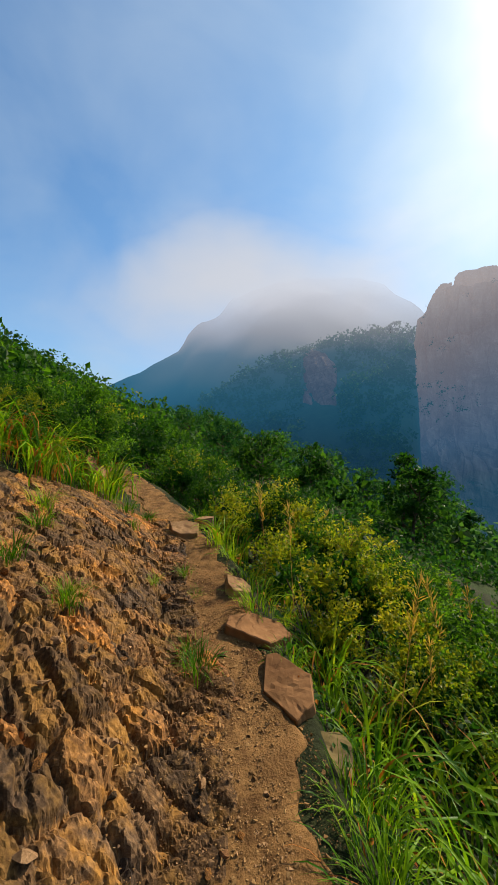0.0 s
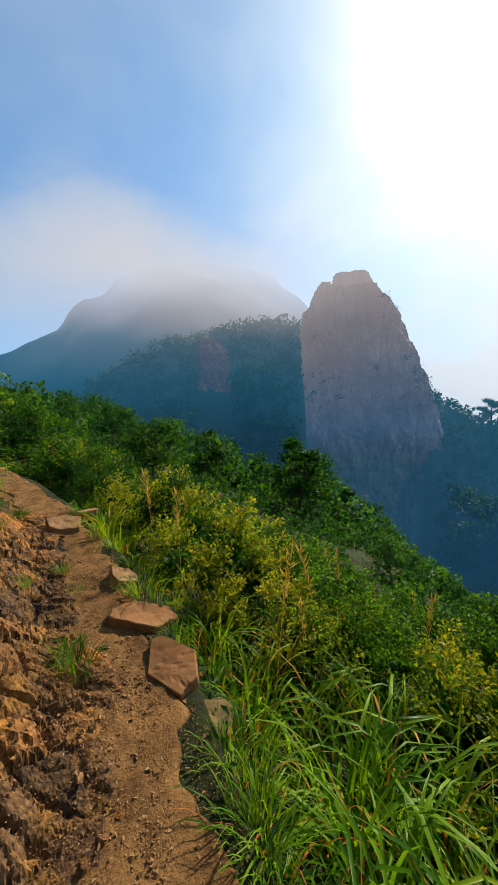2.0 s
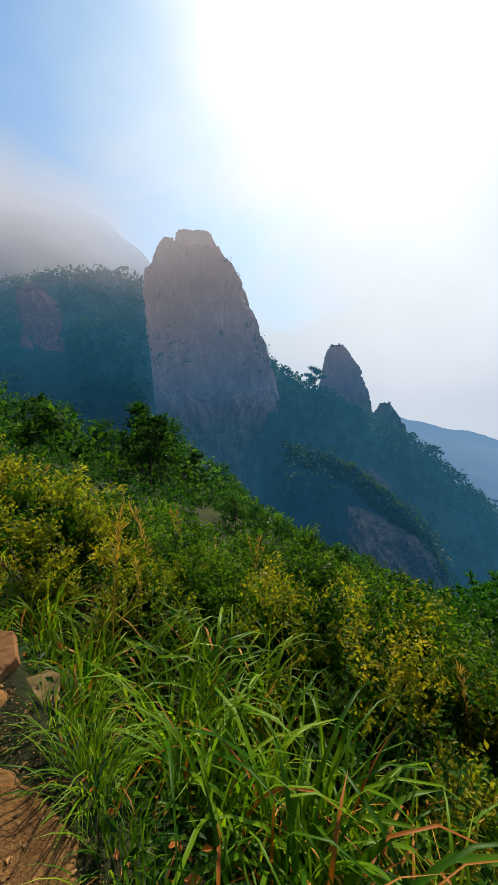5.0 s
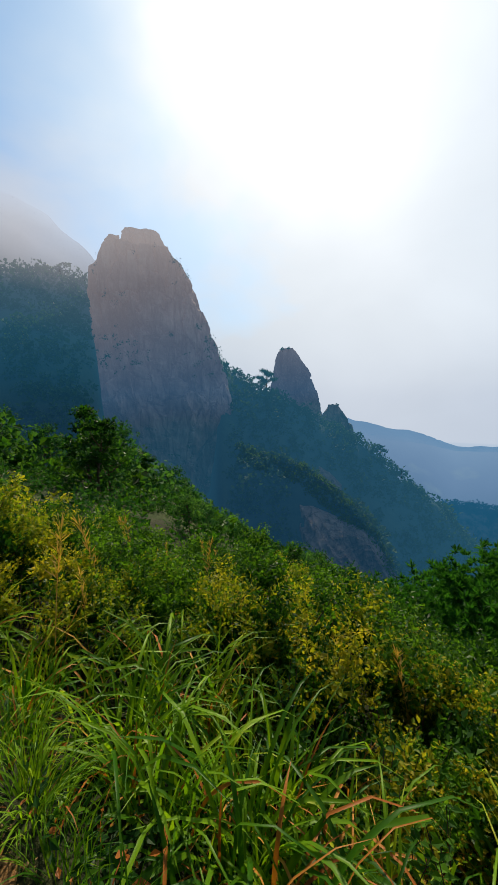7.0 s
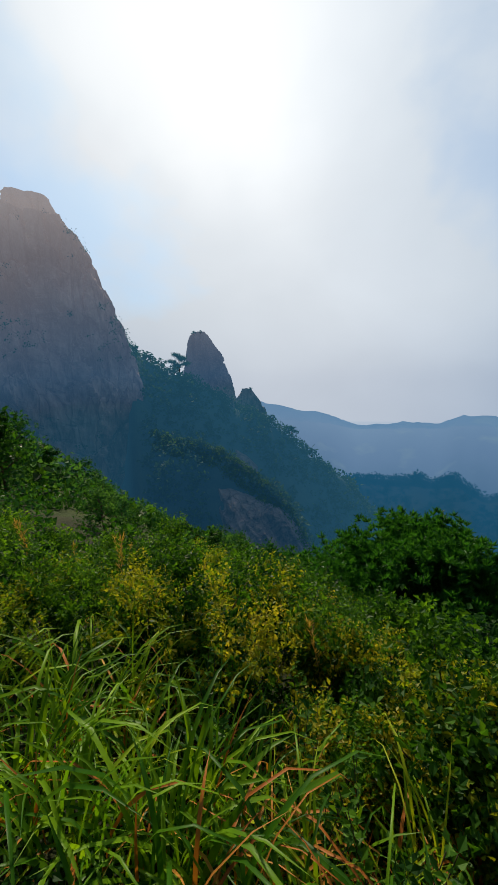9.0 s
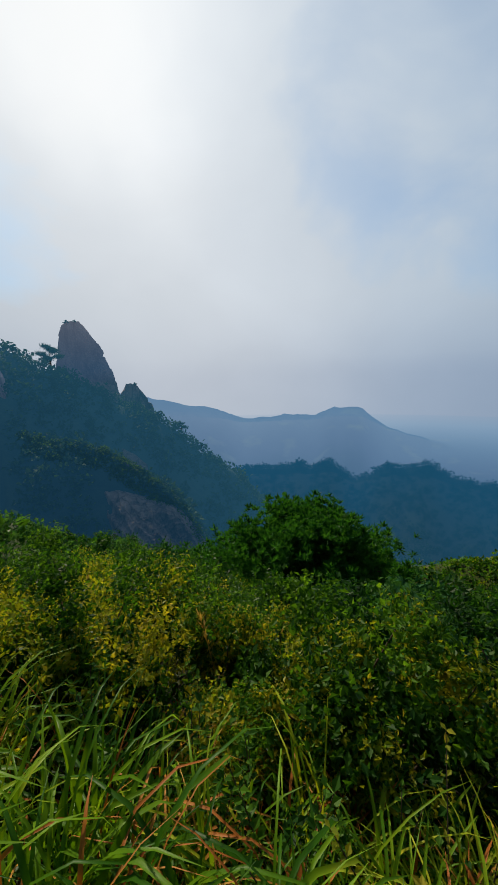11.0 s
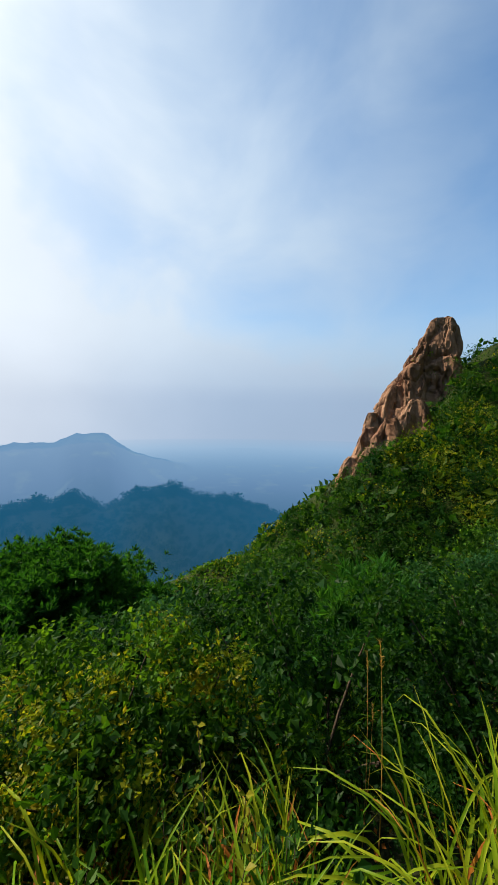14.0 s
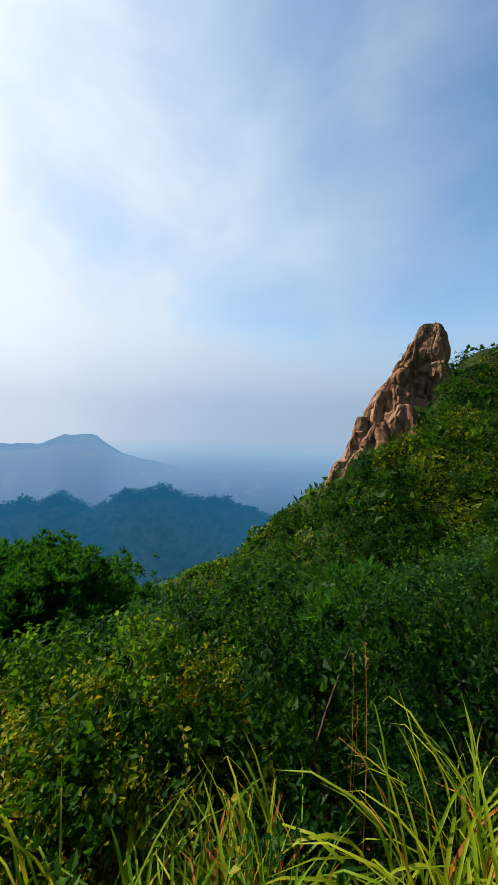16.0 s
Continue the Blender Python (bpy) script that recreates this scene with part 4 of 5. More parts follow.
for x, y in scatter(rng, 85, -52, -3, 4.0, 17, lambda x, y: side_of_path(x, y) < min(-0.75, -6.4 + 1.04 * y) or (y > 9 and side_of_path(x, y) > 0.6), lambda r: 0.4 + 0.045 * r):
    if math.hypot(x, y) < 7:
        near.append((x, y, rng.choice(cycle, p=[0.38, 0.12, 0.22, 0.08, 0.2])))
    else:
        distant_ones.append((x, y, rng.choice(far_cycle, p=[0.5, 0.15, 0.35])))
for x, y in scatter(rng, 62, 96, 160, 2.8, 16, lambda x, y: side_of_path(x, y) > 1.3, lambda r: 0.85 + 0.06 * r):
    if math.hypot(x, y) < 4.5:
        near.append((x, y, rng.choice(cycle + ["broad"], p=[0.13, 0.06, 0.7, 0.03, 0.04, 0.04])))
    else:
        distant_ones.append((x, y, rng.choice(far_cycle, p=[0.2, 0.1, 0.7])))
place_all(shrubs, near, rng, "shrubs on the slope", 0.85, 1.2, 0.05, shrub_size)
place_all(far_shrubs, distant_ones, rng, "shrubs further down the slope", 0.85, 1.2, 0.05, shrub_size)

# ---- small trees further down ----
trees = {
    "a": tree("tree", "small broadleaf tree with a rounded green crown", 11, 2.0, 4.2, 0.8, 11, 1300, 0.21, LEAF_DARK),
    "b": tree("tree", "small tree on the wooded slope with haze-tinted bluish leaves", 12, 2.2, 4.6, 0.9, 12, 1250, 0.22, LEAF_HAZE_TINT),
    "c": tree("tree", "slender young tree with bright green leaves", 13, 1.5, 4.2, 0.7, 10, 1500, 0.19, LEAF_DARK),
}
tree_places = []


def tree_stand(x, y):
    az, r = math.degrees(math.atan2(x, y)), math.hypot(x, y)
    if abs(az - 88) < 10 and r < 22:
        return False
    return side_of_path(x, y) > 2.5 and r > np.interp(az, (-14, 5, 20, 40, 55, 100), (20, 24, 24, 24, 26, 26))


def headroom(x, y):
    """Height from the ground up to the treeline, which sinks towards the gully and is fitted to the camera's view."""
    az, r = np.degrees(np.arctan2(x, y)), np.hypot(x, y)
    top = np.interp(az, (-60, -24, -18, -10, -6, -1, 6.4, 14, 23.4, 27.5, 34.4, 38, 40, 43.4, 49, 56, 62, 70, 76, 84, 92, 100, 105, 111, 118, 123.5, 127.7, 131.7, 134.2, 138, 143.2, 144.6, 146.5, 153), (14, 10, 8.2, 6.2, 6.6, 4.3, 3.0, 2.4, 0.9, -2.6, -7.1, -12.5, -15, -16.9, -20.1, -21.2, -24.4, -25, -23.8, -24, -26, -27.5, -27, -24.5, -21.8, -17.2, -14.2, -11.2, -7, -1, 5, 8.8, 9.6, 7.8))
    return 1.6 + r * np.tan(np.radians(top)) - height(x, y)


def tree_size(x, y):
    most = np.interp(math.degrees(math.atan2(x, y)), (95, 110), (2.3, 0.75))
    return float(np.clip(headroom(x, y) / 4.5, 0.3, most))


for x, y in scatter(rng, 90, -14, 100, 18, 78, tree_stand, lambda r: 1.6 + 0.05 * r):
    tree_places.append((x, y, rng.choice(["a", "b", "c"], p=[0.16, 0.7, 0.14])))
for x, y in scatter(rng, 34, 100, 156, 15, 42, lambda x, y: math.hypot(x, y) > np.interp(math.degrees(math.atan2(x, y)), (100, 125, 140), (30, 26, 16)), lambda r: 1.4 + 0.06 * r):
    tree_places.append((x, y, rng.choice(["a", "b", "c"], p=[0.4, 0.4, 0.2])))
for x, y, k in ((8.5, -1.2, "a"), (9.5, -2.6, "a"), (8.0, -3.2, "a"), (10.0, -3.8, "a"), (7.2, -2.2, "b"), (9.0, 0.5, "a"), (10.5, -5.0, "a"), (7.6, -4.6, "a"), (11.5, -1.5, "b"), (6.6, -0.8, "a")):
    tree_places.append((x, y, k))
place_all(trees, tree_places, rng, "trees on the wooded slope", 0.72, 1.02, 0.2, tree_size)

big_pine = pine("pine_tree", "broad dark green pine with dense needle pads", 21, 4.5, 5.3, 4200, 0.26, PINE_NEEDLES, 0.62, 40, 0.24)
big_pine.matrix_basis = put(None, 15.5, 0.5, 20, 1.06, 0.0)
young_pine = pine("pine_tree", "young bushy pine with long green needles", 22, 1.0, 2.2, 900, 0.26, PINE_NEEDLES, 1.0, 22, 0.14)
young_pine.matrix_basis = put(None, 4.75, -5.2, 80, 1.05, 0.1)

# ---- pines on the rocky ridge ----
ridge_pine = pine("pine_tree", "wind-shaped pine on the rocky ridge", 23, 5.0, 8.0, 130, 1.3, LEAF_FAR, 0.3, 7)
first_pine = True
for az, r, el, size in ((50.2, 331, None, 2.5), (49.4, 331, None, 0.85), (52.6, 362, 7.7, 0.5), (53.6, 362, 7.9, 0.4), (47.6, 335, None, 0.9), (46.0, 332, None, 0.8), (61.0, 362, -0.9, 0.5), (67.4, 330, None, 1.2), (64.2, 330, None, 0.9), (70.5, 330, None, 1.0), (24.0, 326, None, 0.9), (21, 328, None, 0.8), (27.2, 299, 18.9, 0.5), (38.5, 298, 15.5, 0.4)):
    d = heading(az, 0) * r
    base = ground_z(d.x, d.y) - 0.5 if el is None else 1.6 + r * math.tan(radians(el))
    m = Matrix.Translation((d.x, d.y, base)) @ pose(0, 0, 0, 0, 0, az * 37) @ Matrix.Scale(size, 4)
    one = ridge_pine if first_pine else copy_thing(ridge_pine, Matrix())
    one.matrix_basis = m
    first_pine = False


# ---- far woods ----


def canopy(name, label, seed, places, mats, crown, tall, quads, leaf, under=False):
    """Woods too far off to count: leaf sprays gathered into uneven crowns."""
    rng = np.random.RandomState(seed)
    x, y = np.array(places).T
    z = height(x, y)
    n = len(x)
    size = rng.uniform(0.55, 1.0, n) * np.where(rng.rand(n) < 0.25, 1.55, 1.0)
    if under:
        size = np.minimum(size, headroom(x, y) / (1.05 * tall))
        ok = size > 0.2
        x, y, z, size, n = x[ok], y[ok], z[ok], size[ok], int(ok.sum())
    a = rng.uniform(0, 2 * np.pi, (n, quads))
    u = rng.uniform(-0.05, 1, (n, quads))
    ring = np.sqrt(np.clip(1 - (u - 0.35) ** 2 / 0.45, 0.03, 1)) * rng.uniform(0.6, 1.05, (n, quads))
    P = np.stack([x[:, None] + crown * size[:, None] * ring * np.cos(a), y[:, None] + crown * size[:, None] * ring * np.sin(a), z[:, None] + tall * size[:, None] * u], -1).reshape(-1, 3)
    face = np.stack([np.cos(a), np.sin(a), 1.6 * u - 0.1], -1).reshape(-1, 3)
    A = face * 0.3 + rng.normal(0, 0.8, (n * quads, 3))
    L = np.repeat(leaf * size, quads) * rng.uniform(0.6, 1.4, n * quads)
    v, f = leaf_quads(P, A, face + rng.normal(0, 0.38, (n * quads, 3)), L, L * 0.75)
    idx = np.repeat(rng.choice(len(mats), n, p=[0.5, 0.3, 0.2]), quads)
    # added inner occluders, dark where possible, to paint shade inside the crowns
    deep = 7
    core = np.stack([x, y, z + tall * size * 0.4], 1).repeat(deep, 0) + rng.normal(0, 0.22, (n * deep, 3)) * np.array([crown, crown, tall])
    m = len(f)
    v, f = with_occluders(rng, v, f, core, 0.02 * crown, crown * 0.55)
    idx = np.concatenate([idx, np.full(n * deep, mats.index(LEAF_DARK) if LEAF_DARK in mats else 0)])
    return tagged(new(name, quick_mesh(name, v, f, mats, idx)), label, "woods", kind="stuff")


def polar_places(rng, n, az0, az1, r0, r1):
    az = np.radians(rng.uniform(az0, az1, n))
    r = np.sqrt(rng.uniform(r0 * r0, r1 * r1, n))
    return np.stack([r * np.sin(az), r * np.cos(az)], 1)


def clear_of_slabs(p):
    """Leaves the bare rock of the spur free of trees."""
    az, r = np.degrees(np.arctan2(p[:, 0], p[:, 1])), np.hypot(p[:, 0], p[:, 1])
    return p[~((az > 55) & (az < 71.8) & (r > 140) & (r < np.interp(az, (55, 70), (232, 209)))) & ~((az > 58) & (az < 62.5) & (r > 232) & (r < 290)) & ~((az > 8.2) & (az < 13.4) & (r > 205) & (r < 315)) & ~((az > 24) & (az < 44.2) & (r > 200) & (r < 300))]


ledge_scrub(rock_peak, "dark scrub in the clefts of the granite peak", 91, 420, 1.1, 1.3, LEAF_FAR)
ledge_scrub(rock_tower, "green bushes rooted in the clefts of the sunlit crag", 92, 60, 0.2, 0.36, LEAF_GREEN)
canopy("far_woods", "dense green woods on the mountain slopes below the peaks", 31, clear_of_slabs(polar_places(rng, 4000, -20, 92, 195, 370)), [LEAF_FAR, LEAF_FAR, LEAF_FAR], 4.4, 6.0, 17, 2.4)
canopy("gully_woods", "dark green woods down in the gully", 34, polar_places(rng, 900, -16, 100, 40, 115), [LEAF_HAZE_TINT, LEAF_HAZE_TINT, LEAF_DARK], 2.4, 3.6, 80, 0.55, True)
canopy("gully_woods", "hazy green woods on the spur", 38, clear_of_slabs(polar_places(rng, 1300, -16, 100, 110, 200)), [LEAF_FAR, LEAF_FAR, LEAF_FAR], 2.8, 3.8, 34, 1.05)


# strip of lighter leaves that paints a sunlit brow on the spur
spur_rng = np.random.RandomState(79)
spur_az = spur_rng.uniform(45.8, 69.5, 420)
spur_r = np.interp(spur_az, (45, 70), (255, 215)) + spur_rng.uniform(-13, 3, 420)
canopy("spur_woods", "light green scrub along the brow of the spur, sunlight painted into its leaves", 41, np.stack([spur_r * np.sin(np.radians(spur_az)), spur_r * np.cos(np.radians(spur_az))], 1), [LEAF_SPUR_LIT, LEAF_SPUR_LIT, LEAF_SPUR_LIT], 2.8, 3.0, 44, 1.0)


def clear_of_crag(p):
    az, r = np.degrees(np.arctan2(p[:, 0], p[:, 1])), np.hypot(p[:, 0], p[:, 1])
    return p[~((az > 132) & (az < 143.0) & (r > np.interp(az, (132, 143), (41, 46))) & (r < 64))]


canopy("far_woods", "shrubby green woods on the hillside below the crag", 32, clear_of_crag(polar_places(rng, 1150, 108, 160, 20, 70)), [LEAF_DARK, LEAF_DARK, LEAF_YELLOW], 1.3, 1.5, 60, 0.2, True)
canopy("hill_thicket", "green thicket on the rise above the path", 37, polar_places(rng, 460, -50, -9, 11, 40), [LEAF_GREEN, LEAF_DARK, LEAF_DARK], 0.9, 1.4, 64, 0.17)
canopy("low_thicket", "low scrub at the foot of the crag", 36, np.vstack([clear_of_crag(polar_places(rng, 260, 128, 143, 46, 60)), polar_places(rng, 900, 96, 132, 36, 190), polar_places(rng, 480, 97, 122, 40, 85)]), [LEAF_GREEN, LEAF_GREEN, LEAF_YELLOW], 1.5, 1.1, 27, 0.46, True)
canopy("low_thicket", "low green thicket covering the near slope", 35, polar_places(rng, 620, -10, 150, 13, 42), [LEAF_DARK, LEAF_HAZE_TINT, LEAF_GREEN], 0.9, 1.1, 48, 0.19, True)
canopy("far_woods", "rounded thickets of darker bushes on the hillside", 39, clear_of_crag(polar_places(np.random.RandomState(77), 330, 112, 160, 15, 56)), [LEAF_DARK, LEAF_DARK, LEAF_GREEN], 1.9, 3.4, 250, 0.18, True)
canopy("low_thicket", "yellowing scrub in a band below the crag", 40, polar_places(np.random.RandomState(78), 85, 139, 153, 36, 49), [LEAF_YELLOW, LEAF_YELLOW, LEAF_GREEN], 1.7, 2.3, 130, 0.17)
canopy("far_woods", "wooded ridge across the hazy valley", 33, polar_places(rng, 2000, 68, 132, 640, 950), [LEAF_VALLEY, LEAF_VALLEY, LEAF_VALLEY], 8, 9, 24, 3.6)

# ---- grass ----
clumps = {
    "big": grass_clump("grass_clump", "large clump of long arching green grass", 51, 56, 0.15, 1.08, 0.026, 0.35, 1.8, 0.1, True),
    "low": grass_clump("grass_clump", "arching green and yellowing grass on the verge", 55, 26, 0.13, 0.92, 0.018, 0.55, 2.3, 0.3),
    "gold": grass_clump("grass_clump", "arching yellow-green grass with a few orange blades", 56, 44, 0.14, 0.9, 0.016, 0.6, 2.2, 0.14, mat=GRASS_GOLD),
    "mid": grass_clump("grass_clump", "clump of arching green grass with dry tips", 52, 46, 0.09, 0.6, 0.014, 0.45, 1.25, 0.12),
    "fine": grass_clump("grass_clump", "tuft of fine green grass", 53, 80, 0.05, 0.32, 0.006, 0.7, 1.0, 0.05),
    "dry": grass_clump("grass_clump", "clump of grass with withered reddish blades", 54, 10, 0.12, 0.75, 0.02, 0.35, 1.3, 1.0),
}
spots = [(0.95, 1.0, "big"), (1.2, 0.75, "big"), (1.35, 1.15, "gold"), (1.0, 1.4, "big"), (1.6, 0.9, "gold"), (1.5, 1.6, "big"), (1.45, 0.35, "gold"), (1.75, 1.35, "low"), (1.0, 0.5, "low"), (1.25, 1.75, "low"),
         (0.5, 2.0, "fine"), (0.62, 1.75, "mid"), (0.55, 2.45, "mid"), (0.72, 2.15, "mid"), (0.6, 2.8, "mid"), (0.95, 2.3, "low"), (1.0, 1.95, "low"), (-0.2, 4.5, "fine"), (-0.3, 4.1, "mid"), (0.35, 3.3, "fine"), (0.55, 1.5, "fine"), (0.52, 1.2, "fine")]
for x, y in scatter(rng, 40, 55, 130, 1.1, 2.2, lambda x, y: side_of_path(x, y) > 0.45, lambda r: 0.2):
    spots.append((x, y, rng.choice(["low", "mid", "dry"], p=[0.42, 0.16, 0.42])))
for x, y in scatter(rng, 22, -10, 120, 2.3, 6, lambda x, y: side_of_path(x, y) > 0.8, lambda r: 0.35):
    spots.append((x, y, rng.choice(["low", "mid"], p=[0.3, 0.7])))
for y in (0.35, 0.62, 0.9, 1.2, 1.5, 2.32, 2.85, 3.35, 3.8, 4.9):
    spots.append((float(path_x(y)) + rng.uniform(0.34, 0.44), y, "fine"))
for x, y in ((1.62, -0.95), (1.5, -1.05), (1.75, -1.0), (1.66, -1.18), (1.2, -1.95), (0.95, -1.75), (1.05, -2.2), (1.3, -2.35), (1.75, -0.3)):
    spots.append((x, y, "gold"))
for x, y in ((3.1, -2.5), (3.3, -2.7), (2.95, -2.7)):
    spots.append((x, y, "big"))
for x, y in scatter(rng, 24, -44, -20, 3.8, 7.0, lambda x, y: min(-0.45, -5.75 + 1.04 * y) - 1.2 < side_of_path(x, y) < min(-0.45, -5.75 + 1.04 * y), lambda r: 0.22):
    spots.append((x, y, rng.choice(["low", "mid", "dry"], p=[0.5, 0.2, 0.3])))
spots += [(1.97, -0.85, "low"), (1.9, -1.0, "dry"), (2.02, -0.62, "low"), (2.0, -0.35, "dry"), (1.95, -0.5, "low"), (1.8, -0.75, "dry"), (2.1, -1.05, "dry"), (1.32, -1.0, "mid"), (1.05, -1.12, "mid"), (1.25, -0.85, "dry"), (1.1, -1.0, "dry"), (1.35, -0.7, "dry")]
place_all(clumps, spots, rng, "grass clumps beside the path", 0.75, 1.15, 0.02)


def ground_cover():
    """Low leaves and litter under the shrubs, too many to count."""
    rng = np.random.RandomState(88)
    n = 24000
    az = np.radians(rng.uniform(-46, 162, n))
    r = 0.9 + 11 * rng.uniform(0, 1, n) ** 1.5
    x, y = r * np.sin(az), r * np.cos(az)
    s = x - path_x(y)
    keep = (s > 0.36 + 0.2 * rng.rand(n)) | ((s < np.minimum(-0.5, -5.9 + 1.04 * y)) & (y > 3))
    x, y = x[keep], y[keep]
    n = len(x)
    P = np.stack([x, y, height(x, y) + rng.uniform(0.0, 0.22, n) ** 1.3], 1)
    A = rng.normal(0, 1, (n, 3)) * np.array([1, 1, 0.4])
    L = rng.uniform(0.03, 0.075, n)
    v, f = leaf_quads(P, A, np.array([0, 0, 1.0]) + rng.normal(0, 0.35, (n, 3)), L, L * 0.5)
    idx = rng.choice(3, n, p=[0.65, 0.17, 0.18])
    return tagged(new("undergrowth", quick_mesh("undergrowth", v, f, [LEAF_DARK, LEAF_GREEN, GRASS_BROWN], idx)), "low green undergrowth and leaf litter under the shrubs", "undergrowth", kind="stuff")


ground_cover()

# ---- rock bed, path and stones ----
STONE_TAN = earth_material("tan_sandstone", (0.1, 0.054, 0.023), (0.21, 0.115, 0.052), (0.33, 0.2, 0.1), 9, 0.006)
STONE_RED = earth_material("reddish_stone", (0.075, 0.034, 0.013), (0.17, 0.08, 0.031), (0.27, 0.14, 0.06), 9, 0.006)
STONE_MOSS = earth_material("mossy_stone", (0.05, 0.04, 0.014), (0.13, 0.095, 0.035), (0.22, 0.155, 0.07), 12, 0.006)


def bed_material():
    m, nt, bsdf = material("jointed_bedrock")
    fine = noise_fac(nt, 38, 6, 0.65)
    broad = noise_fac(nt, 2.2, 3)
    patch = noise_fac(nt, 7, 4, 0.6)
    stone = ramp(nt, [(0.3, (0.026, 0.014, 0.0055)), (0.5, (0.1, 0.053, 0.02)), (0.7, (0.25, 0.135, 0.052))], fine)
    grey = ramp(nt, [(0.3, (0.022, 0.018, 0.015)), (0.6, (0.075, 0.06, 0.047)), (0.75, (0.15, 0.12, 0.09))], fine)
    ochre = ramp(nt, [(0.3, (0.09, 0.042, 0.009)), (0.7, (0.31, 0.16, 0.034))], fine)
    c = mix_color(nt, ramp(nt, [(0.52, (0, 0, 0)), (0.7, (0.5, 0.5, 0.5))], broad).outputs[0], stone.outputs[0], grey.outputs[0])
    c = mix_color(nt, ramp(nt, [(0.47, (0, 0, 0)), (0.62, (0.85, 0.85, 0.85))], patch).outputs[0], c, ochre.outputs[0])
    info = nt.nodes.new("ShaderNodeObjectInfo")
    own = ramp(nt, [(0.0, (0.42, 0.46, 0.56)), (0.3, (0.8, 0.78, 0.78)), (0.6, (1.1, 1.05, 0.95)), (0.85, (1.45, 1.25, 1.0)), (1.0, (1.7, 1.35, 0.9))], info.outputs["Random"])
    c = mix_color(nt, 1.0, c, own.outputs[0], "MULTIPLY")
    nt.links.new(c, bsdf.inputs["Base Color"])
    bsdf.inputs["Roughness"].default_value = 0.85
    bsdf.inputs["Specular IOR Level"].default_value = 0.15
    bump(nt, bsdf, fine, 0.9, 0.01)
    return m


BEDROCK = bed_material()


def hashed(p):
    v = math.sin(p.x * 127.1 + p.y * 311.7 + p.z * 74.7) * 43758.5453
    return v - math.floor(v)


def blocky(px, py, seed):
    """Height of jointed rock: tilted blocks in a random mosaic with open joints between them."""
    p = Vector((px, py, seed))
    dist, pts = noise.voronoi(p)
    c = pts[0]
    h = hashed(c) - 0.5
    tx, ty = hashed(c + Vector((3.1, 0, 0))) - 0.5, hashed(c + Vector((0, 5.7, 0))) - 0.5
    gap = dist[1] - dist[0]
    joint = max(0.0, 1.0 - gap / 0.17)
    top = 0.85 * h + (0.15 + 0.6 * tx) * (px - c.x) + (0.1 + 0.6 * ty) * (py - c.y)
    return top * (1 - joint * joint) - 1.05 * joint ** 1.2


def trimmed(name, verts, faces):
    """A mesh of some faces with only the corners that they use."""
    used, back = np.unique(faces, return_inverse=True)
    return quick_mesh(name, verts[used], back.reshape(faces.shape), [BEDROCK], smooth=False)


def rock_bed():
    ys = np.geomspace(0.38, 5.9, 330)
    ss = np.concatenate([np.linspace(0.02, -1.7, 170), np.linspace(-1.72, -3.1, 70)])
    yy, sg = np.meshgrid(ys, ss, indexing="ij")
    x = sg + path_x(yy)
    edge = 0.13 * wobble(x, yy, 5.0, 11)
    z = height(x, yy)
    rise = np.zeros_like(z)
    cell = np.zeros(z.shape, int)
    cells = {}
    ca, sa = math.cos(1.38), math.sin(1.38)
    for i in range(len(ys)):
        for j in range(len(ss)):
            a, b = x[i, j] * ca + yy[i, j] * sa, -x[i, j] * sa + yy[i, j] * ca
            warp = 0.6 * noise.noise(Vector((a * 2.2, b * 2.2, 3.0)))
            big = blocky(a * 6.0 + warp, b * 3.6 + warp, 1.5)
            c = noise.voronoi(Vector((a * 6.0 + warp, b * 3.6 + warp, 1.5)))[1][0]
            cell[i, j] = cells.setdefault((round(c.x, 3), round(c.y, 3), round(c.z, 3)), len(cells))
            mid = blocky(a * 12 + 2 * warp, b * 7.5 - warp, 4.5)
            chip = blocky(a * 27 - warp, b * 19 + warp, 7.5)
            swell = noise.noise(Vector((a * 1.6, b * 1.1, 12.0)))
            small = noise.fractal(Vector((a * 24, b * 24, 0)), 1.0, 2.0, 3)
            rough = 0.72 + 0.5 * max(0.0, min(1.0, 0.5 + 1.4 * noise.noise(Vector((a * 0.9, b * 0.9, 8)))))
            near_foot = 0.62 + 0.38 * max(0.0, min(1.0, (2.9 - yy[i, j]) / 1.3))
            rise[i, j] = 0.05 * swell + rough * near_foot * (0.056 * big + 0.026 * mid + 0.009 * chip + 0.006 * small)
    fade = np.clip((-sg + edge) / 0.35, 0, 1) * np.clip((sg - (-5.55 + 1.04 * yy) - edge * 3) / 0.3, 0, 1)
    rise = rise * (0.25 + 0.75 * fade)
    x = x + 0.25 * rise
    z = z + 0.03 + 0.85 * rise - 0.085 * (1 - np.clip(fade * 3, 0, 1))
    f = grid_faces(len(ys), len(ss))
    verts = np.stack([x, yy, z], -1).reshape(-1, 3)
    owner = cell[:-1, :-1].ravel()
    tally = np.bincount(owner)
    blocks = np.argsort(-tally)[:290]
    rest = ~np.isin(owner, blocks)
    rest |= tally[owner] <= 12
    root = tagged(new("rock_outcrop"), "jagged brown bedrock slab sloping up beside the path", "rock")
    for b in blocks:
        if tally[b] > 12:
            part("rock_block", trimmed("rock_block", verts, f[owner == b]), root)
    if rest.any():
        tagged(part("rubble", trimmed("rubble", verts, f[rest]), root), kind="stuff")
    return root, (ys, ss, z)


outcrop, bed = rock_bed()


